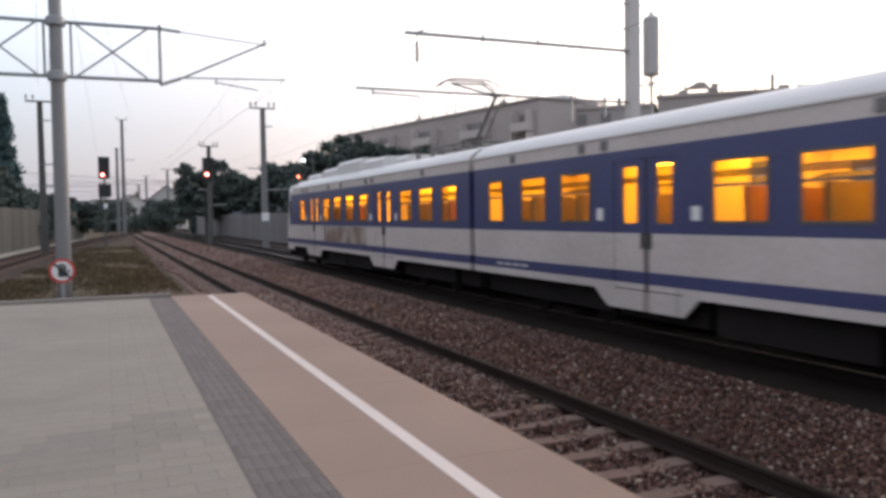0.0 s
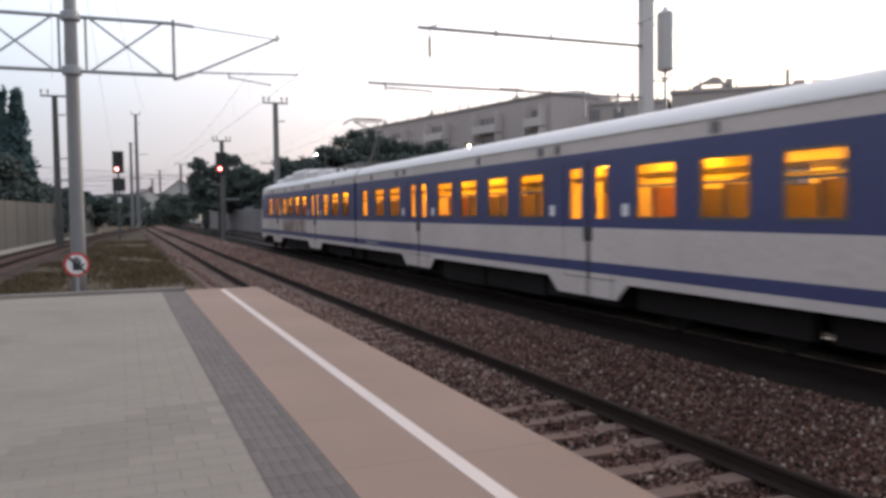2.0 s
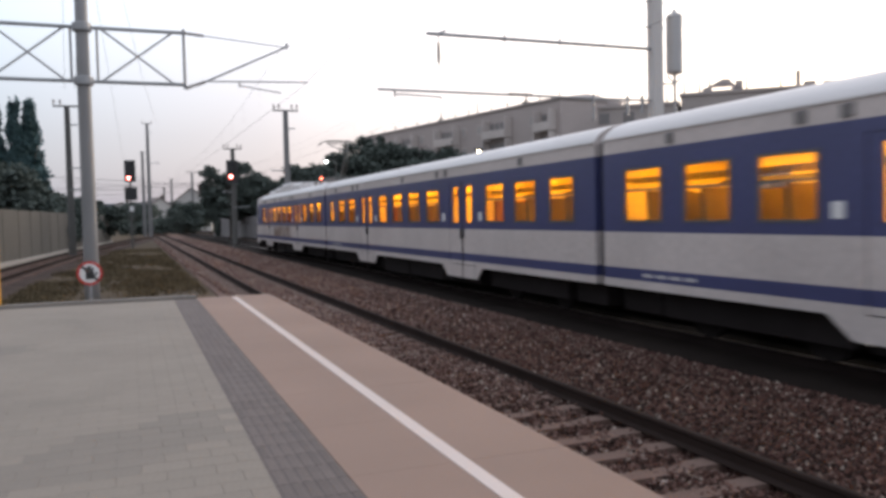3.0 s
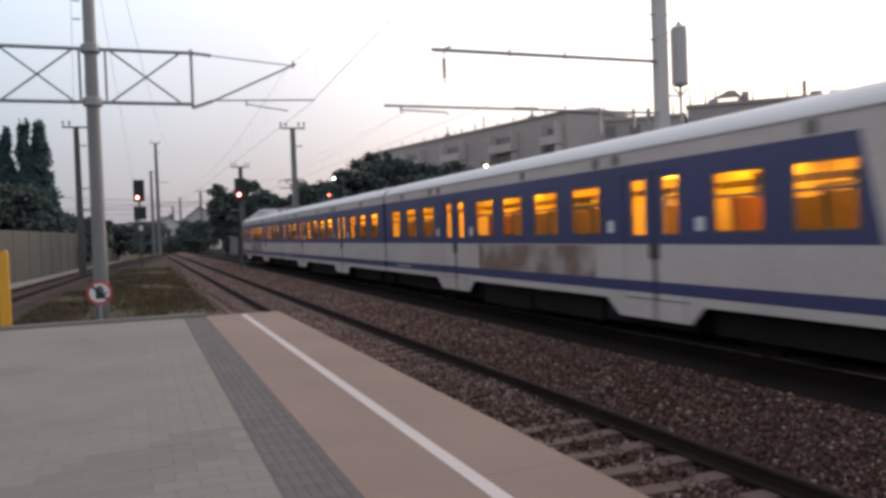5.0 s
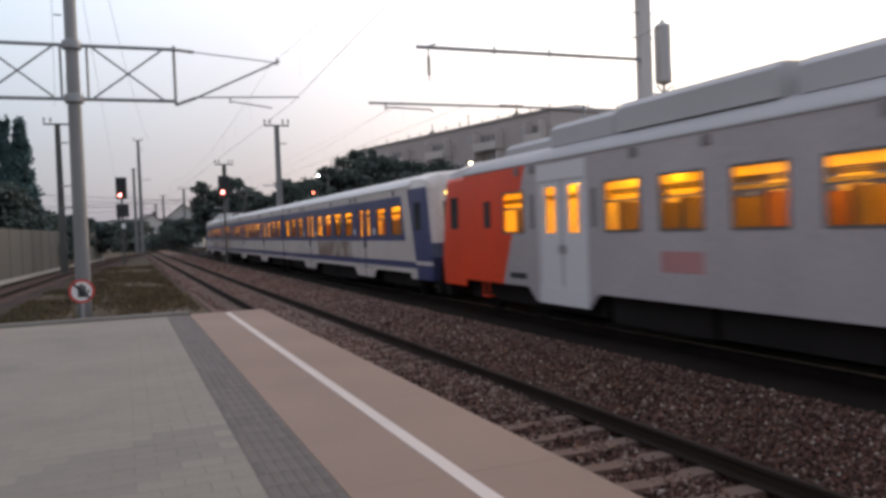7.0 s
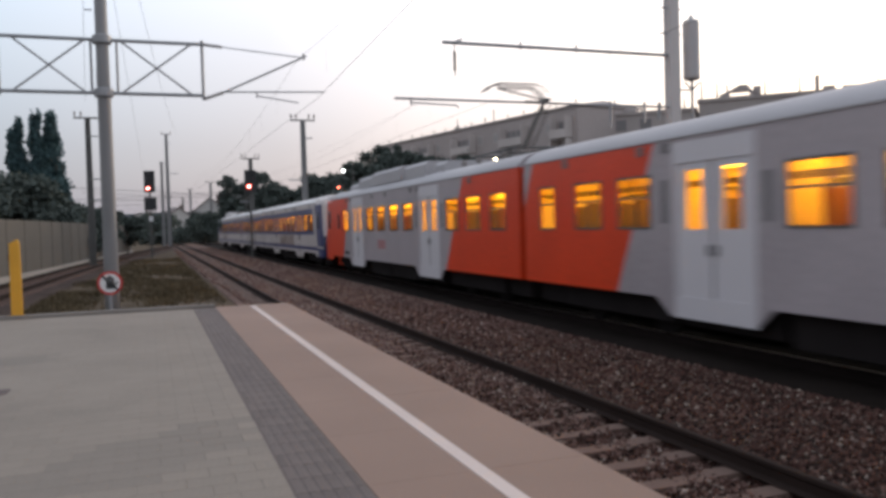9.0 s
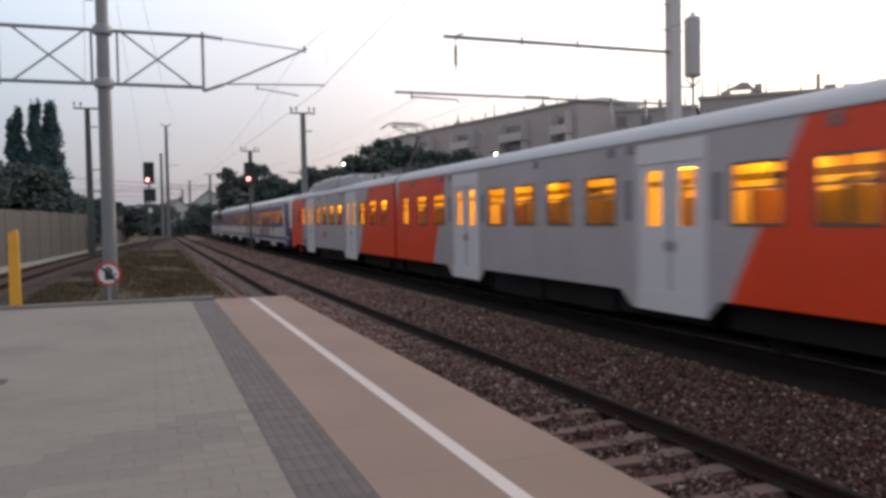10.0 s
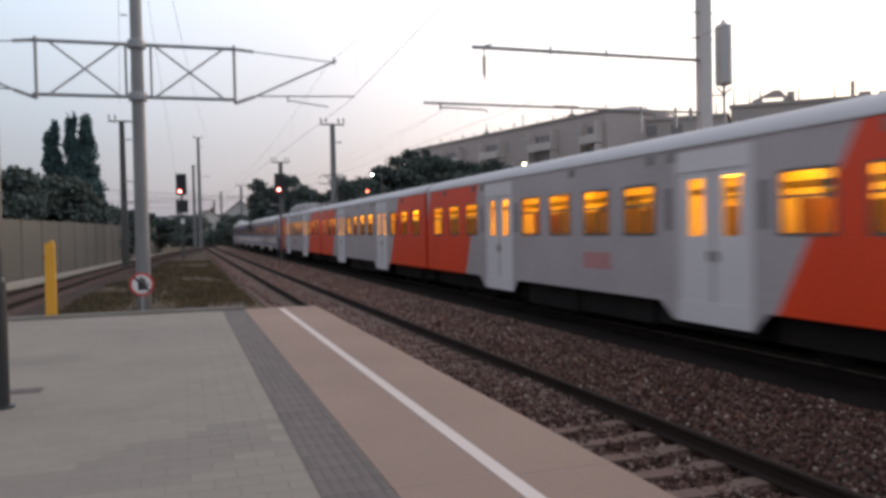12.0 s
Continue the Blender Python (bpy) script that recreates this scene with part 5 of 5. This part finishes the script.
for px, py, ph, pw, sd in ((-11.75, 86, 13.8, 1.9, 1), (-9.85, 85, 14.2, 1.8, 2), (-8.75, 86, 14.4, 2.8, 3)):
    tree(px, py, ph, pw, sd, "poplar", "tall slender poplar rising behind the noise barrier", 15000, LEAF2, 0.17)
for k, (px, py, ph, pw) in enumerate(((-17, 62, 7.2, 8), (-14.5, 72, 8.2, 6), (-12.2, 76, 8.4, 6.5), (-9.5, 78, 6.3, 5), (-7.2, 76, 5.0, 5), (-5.4, 80, 4.8, 4.5), (-20, 48, 7.5, 9), (-3.6, 100, 4.8, 4),
                                      (11.8, 106, 9.9, 5.5), (14.4, 108, 8.8, 5), (17.2, 104, 8.3, 5.5), (20.0, 98, 9.2, 5.5), (23.2, 98, 10.6, 6), (26.2, 100, 11.0, 6), (29.0, 104, 12.8, 5.5), (30.8, 105, 14.3, 5.6),
                                      (35, 106, 12.8, 7), (38.5, 104, 12.2, 7), (43, 100, 11.0, 8), (48, 95, 10.0, 8), (20, 82, 6.2, 6), (25.5, 84, 7.0, 7), (31, 86, 8.4, 7), (54, 84, 9.5, 9), (9, 150, 6, 7), (1.0, 190, 6.5, 8), (19, 170, 8, 8))):
    tree(px, py, ph * 1.07, pw * 1.25, 20 + k, n=9500, size=0.22)


def hedge(name, x0, x1, y, z1, seed, n=2600):
    blobs = [(x0 + (x1 - x0) * k / 17, y + (k % 3) * 0.8, BED + (z1 - BED) * 0.45, (x1 - x0) / 20 + 0.6, 1.4, (z1 - BED) * (0.45 + 0.12 * math.sin(k * 2.3))) for k in range(18)]
    v, f = leaves(n, blobs, 0.3, seed)
    tagged(part(name, mesh_of(name, v, f, LEAF), LEAF), "dense dark green hedge beyond the tracks", "hedge", kind="stuff")


hedge("hedge", 5, 12, 165, 3.2, 5)
hedge("hedge", -2, 5.0, 175, 2.2, 6)
hedge("hedge", 12.2, 16, 128, 4.0, 7)


def weeds():
    """Dry grass and weeds on the strip beyond the platform's end."""
    g = np.random.default_rng(11)
    n = 90000
    y = 18 + 60 * g.uniform(0, 1, n) ** 1.3
    x = -4.2 + (6.7) * g.uniform(0, 1, n) + 0.02 * (y - 18)
    dens = np.array([noise.noise(Vector((a * 0.45, c * 0.2, 3))) for a, c in zip(x, y)])
    dens += 0.35 * np.array([noise.noise(Vector((a * 2.1, c * 1.1, 8))) for a, c in zip(x, y)])
    keep = (dens + g.normal(0, 0.22, n) > 0.04) & (x < 2.35)
    x, y, dens = x[keep], y[keep], dens[keep]
    n = len(x)
    h = g.uniform(0.03, 0.12, n) * (1 + 1.2 * np.clip(dens, 0, 1))
    a = g.uniform(0, 6.28, n)
    lean = g.uniform(-0.1, 0.1, (n, 2))
    w = 0.014 + 0.03 * g.uniform(0, 1, n)
    z0 = np.full(n, BED - 0.1)
    p0 = np.stack([x - w * np.cos(a), y - w * np.sin(a), z0], 1)
    p1 = np.stack([x + w * np.cos(a), y + w * np.sin(a), z0], 1)
    p2 = np.stack([x + lean[:, 0], y + lean[:, 1], z0 + h + 0.05], 1)
    v = np.stack([p0, p1, p2], 1).reshape(-1, 3).tolist()
    f = np.arange(3 * n).reshape(-1, 3).tolist()
    tagged(part("weeds", mesh_of("weeds", v, f, GRASS), GRASS), "dry yellowish weeds and grass at the platform's end", "weeds", kind="stuff")


weeds()


# ---- buildings ----


def apartment_building():
    """Long slab block with balconies, seen over the train."""
    A, B = Vector((40.3, 146, 0)), Vector((51.7, 91, 0))
    d = (B - A)
    ln = d.length
    ang = math.atan2(d.y, d.x)
    bld = thing("apartment_building", Matrix.Translation(A) @ Matrix.Rotation(ang, 4, "Z"), "long grey apartment block with balconies and roof antennas", "building")
    H = 16.0
    b = Build()
    b.box(0, ln, 0, 11, BED, H)
    part("wall", b, PLASTER, bld)
    b = Build()
    b.box(-0.15, ln + 0.15, -0.2, 11.15, H + 0.25, H + 0.5)
    b.box(0.05, ln - 0.05, 0.05, 10.9, H, H + 0.25)
    b.add([(0, 0.3, H + 0.5), (ln, 0.3, H + 0.5), (ln, 11, H + 0.5), (0, 11, H + 0.5), (1, 5.5, H + 1.3), (ln - 1, 5.5, H + 1.3)], [(0, 1, 5, 4), (2, 3, 4, 5), (1, 2, 5), (3, 0, 4)])
    roof = part("roof", b, ROOFT, bld)
    wm, pm, cm = Build(), Build(), Build()
    wm.box(-0.62, 0.62, -0.04, 0.03, 0, 1.4)
    wm = wm.mesh("window", BALCONY)
    pm.box(-0.52, -0.04, -0.06, 0.0, 0.1, 1.3)
    pm.box(0.04, 0.52, -0.06, 0.0, 0.1, 1.3)
    pm = pm.mesh("pane", HAZEPANE)
    cm.box(-0.46, 0.46, -0.03, 0.02, 0, 2.05)
    cm = cm.mesh("balcony_door", DUSKPANE)
    stacks = [(0.1, 5.0), (0.32, 5.4), (0.54, 5.4), (0.77, 5.4), (0.955, 3.2)]
    for fl in range(5):
        z = 1.5 + fl * 2.95
        for f, wide in stacks:
            u, h = f * ln, wide / 2
            bo = Build()
            bo.box(u - h, u + h, -1.4, 0.0, z - 1.0, z - 0.84)
            bo.box(u - h, u + h, -1.4, -1.3, z - 0.84, z + 0.1, 0.02)
            bo.box(u - h, u - h + 0.12, -1.3, 0, z - 0.84, z + 1.8)
            bo.box(u + h - 0.12, u + h, -1.3, 0, z - 0.84, z + 1.8)
            bo = part("balcony", bo, BALCONY, bld)
            for q in range(int(wide / 1.25)):
                bd = part("balcony_door", cm, DUSKPANE, bo)
                bd.location = (u - h + 0.85 + q * 1.15, 0, z - 0.8)
        for k in range(14):
            u = 1.6 + k * (ln - 3.2) / 13
            if any(abs(u - f * ln) < wide / 2 + 0.7 for f, wide in stacks):
                continue
            w = part("window", wm, BALCONY, bld)
            w.location = (u, 0, z)
            part("pane", pm, HAZEPANE, w)
    for u, hh, braced in ((3.0, 0.7, 0), (7.5, 0.6, 0), (11.6, 0.9, 0), (15.1, 0.6, 0), (19.0, 0.8, 0), (22.6, 0.7, 0), (26.4, 1.7, 1), (28.6, 0.5, 0), (30.4, 0.8, 0),
                          (34.1, 1.0, 0), (36.4, 1.9, 0), (39.9, 0.7, 0), (43.7, 0.8, 0), (46.3, 0.5, 0), (47.9, 1.7, 1), (50.8, 0.9, 0), (54.8, 0.8, 0)):
        b = Build()
        b.rod((u, 1.0, H + 0.4), (u, 1.0, H + 0.6 + hh), 0.09, 0.05, n=6)
        if braced:
            for q in (-0.55, 0.55):
                b.rod((u + q, 1.0, H + 0.5), (u, 1.0, H + 1.5), 0.06, n=5)
            b.box(u - 0.5, u + 0.5, 0.6, 1.4, H + 0.4, H + 0.9)
        elif hh > 0.75:
            b.rod((u - 0.3, 1.0, H + 0.5 + hh * 0.8), (u + 0.3, 1.0, H + 0.5 + hh * 0.8), 0.035, n=5)
        part("roof_antenna", b, MASTD, roof)
    return bld


apartment_building()


def rear_block(x0, y0, x1, y1, h, depth, label, tops):
    d = Vector((x1 - x0, y1 - y0, 0))
    ln = d.length
    bld = thing("apartment_building", Matrix.Translation((x0, y0, 0)) @ Matrix.Rotation(math.atan2(d.y, d.x), 4, "Z"), label, "building")
    b = Build()
    b.box(0, ln, 0, depth, BED, h)
    part("wall", b, PLASTER2, bld)
    b = Build()
    b.box(-0.2, ln + 0.2, -0.2, depth + 0.2, h, h + 0.4)
    roof = part("roof", b, ROOFT, bld)
    wm = Build()
    wm.box(-0.7, 0.7, -0.05, 0.05, 0, 1.4)
    wm = wm.mesh("window", DUSKPANE)
    n = int(ln / 3.2)
    for fl in range(int(h / 3)):
        for k in range(n):
            w = part("window", wm, PANE, bld)
            w.location = (1.6 + k * 3.2, 0, 1.2 + fl * 3)
    for u, hh, wide in tops:
        b = Build()
        if wide:
            b.box(u - wide / 2, u + wide / 2, 1, 2.4, h + 0.3, h + hh, 0.06)
            part("chimney", b, PLASTER2, roof)
        else:
            b.rod((u, 1.2, h + 0.3), (u, 1.2, h + hh), 0.11, 0.06, n=6)
            part("roof_antenna", b, MASTD, roof)
    return roof, h


rear_block(57.5, 93, 66, 86, 15.2, 12, "grey apartment block with chimneys behind the tracks", ((0.7, 2.4, 0), (2.7, 1.0, 1.6), (4.2, 1.3, 0), (6.6, 1.6, 0), (8.5, 1.4, 1.3), (9.6, 1.9, 0)))
far_roof, far_h = rear_block(66.5, 86, 96, 60, 16.2, 12, "grey apartment block with roof chimneys and antennas",
                             ((0.3, 2.9, 0), (2.2, 2.6, 0), (7.0, 1.7, 0.9), (7.9, 2.4, 0), (11.9, 2.3, 0), (13.9, 2.4, 0.4), (15.2, 1.0, 1.3), (18.0, 0.9, 2.6), (20.5, 1.5, 0), (24.0, 1.2, 1.4), (27.0, 2.2, 0), (31.0, 1.2, 1.6), (35.0, 2.0, 0)))


def roof_house(u, z):
    """A small roof superstructure with a low opening, the sky bright behind it."""
    b = Build()
    for o in ([(-2.4, 0.3), (-1.2, 0.3), (-1.2, 1.15), (-1.7, 1.15), (-2.4, 0.9)], [(1.2, 0.3), (2.5, 0.3), (2.5, 0.8), (1.6, 1.15), (1.2, 1.15)],
              [(-1.2, 0.3), (1.2, 0.3), (1.2, 0.62), (-1.2, 0.62)], [(-1.7, 1.153), (1.6, 1.153), (0.9, 1.95), (0.1, 2.0), (-0.7, 1.6)]):
        b.prism([(u + x, z + q) for x, q in o], 1.0, 2.2)
    b.rod((u - 1.5, 1.6, z + 1.0), (u - 1.5, 1.6, z + 2.2), 0.1, n=6)
    part("roof_house", b, PLASTER2, far_roof, "low roof superstructure open to the bright sky")


roof_house(4.9, far_h)


def house(x, y, w, h, ridge, yaw, label):
    o = thing("house", pose(x, y, BED, 0, 0, yaw), label, "house", "houses beyond the line")
    b = Build()
    b.prism([(-w / 2, 0), (w / 2, 0), (w / 2, h), (0, ridge), (-w / 2, h)], 0, 10)
    part("wall", b, HOUSEW, o)
    b = Build()
    for s in (-1, 1):
        b.add([(0, -0.4, ridge + 0.15), (s * (w / 2 + 0.5), -0.4, h - 0.25), (s * (w / 2 + 0.5), 10.4, h - 0.25), (0, 10.4, ridge + 0.15),
               (0, -0.4, ridge), (s * (w / 2 + 0.5), -0.4, h - 0.4), (s * (w / 2 + 0.5), 10.4, h - 0.4), (0, 10.4, ridge)],
              [(0, 1, 2, 3), (4, 5, 6, 7), (0, 1, 5, 4), (1, 2, 6, 5), (2, 3, 7, 6)])
    roof = part("roof", b, HOUSER, o)
    b = Build()
    b.box(w * 0.15, w * 0.15 + 0.8, 4, 4.8, ridge - 1.2, ridge + 1.0)
    part("chimney", b, HOUSER, roof)
    for zz in (1.2, 4.0):
        for xx in (-w / 4, w / 4):
            b = Build()
            b.box(xx - 0.5, xx + 0.5, -0.05, 0.05, zz, zz + 1.3)
            part("window", b, PANE, o)


house(13.8, 205, 9, 7.0, 10.6, -6, "white gabled house with a steep dark roof beyond the line")
house(8, 250, 10, 6.0, 9.5, 15, "pale gabled house far down the line")
house(-3, 260, 12, 5.5, 8.5, 5, "pale gabled house far down the line")


def hills():
    v, f = [], []
    n = 80
    for i in range(n):
        a = radians(-75 + 150 * i / (n - 1))
        r = 1500
        h = 12 + 26 * max(0, 0.5 + noise.noise(Vector((i * 0.13, 0.3, 0)))) + 8 * noise.noise(Vector((i * 0.6, 2, 0)))
        v += [(r * math.sin(a), r * math.cos(a), -2), (r * math.sin(a), r * math.cos(a), h)]
    for i in range(n - 1):
        f.append((2 * i, 2 * i + 2, 2 * i + 3, 2 * i + 1))
    structure("backdrop", mesh_of("backdrop", v, f, HILL), HILL, "low hazy wooded hills on the horizon", "hills")


hills()

platform_pieces()


def travel(t):
    """Way of the train along the track: it gathers speed."""
    uneven = ((0, 0.0), (0.5, -0.03), (1, -0.1), (1.5, -0.1), (2, -0.17), (2.5, 0.02), (3, 0.0), (10.5, 0.0), (11, 0.1), (11.5, 0.03), (12, 0.0))
    return 18.079 + 5.434 * t + 0.2424 * t ** 2 + 0.002 * t ** 3 + float(np.interp(t, [k[0] for k in uneven], [k[1] for k in uneven]))


def motions():
    for offset, car in TRAIN:
        walk(car, [(0.5 * k, pose(T2, travel(0.5 * k) - offset, RZ)) for k in range(25)])


motions()
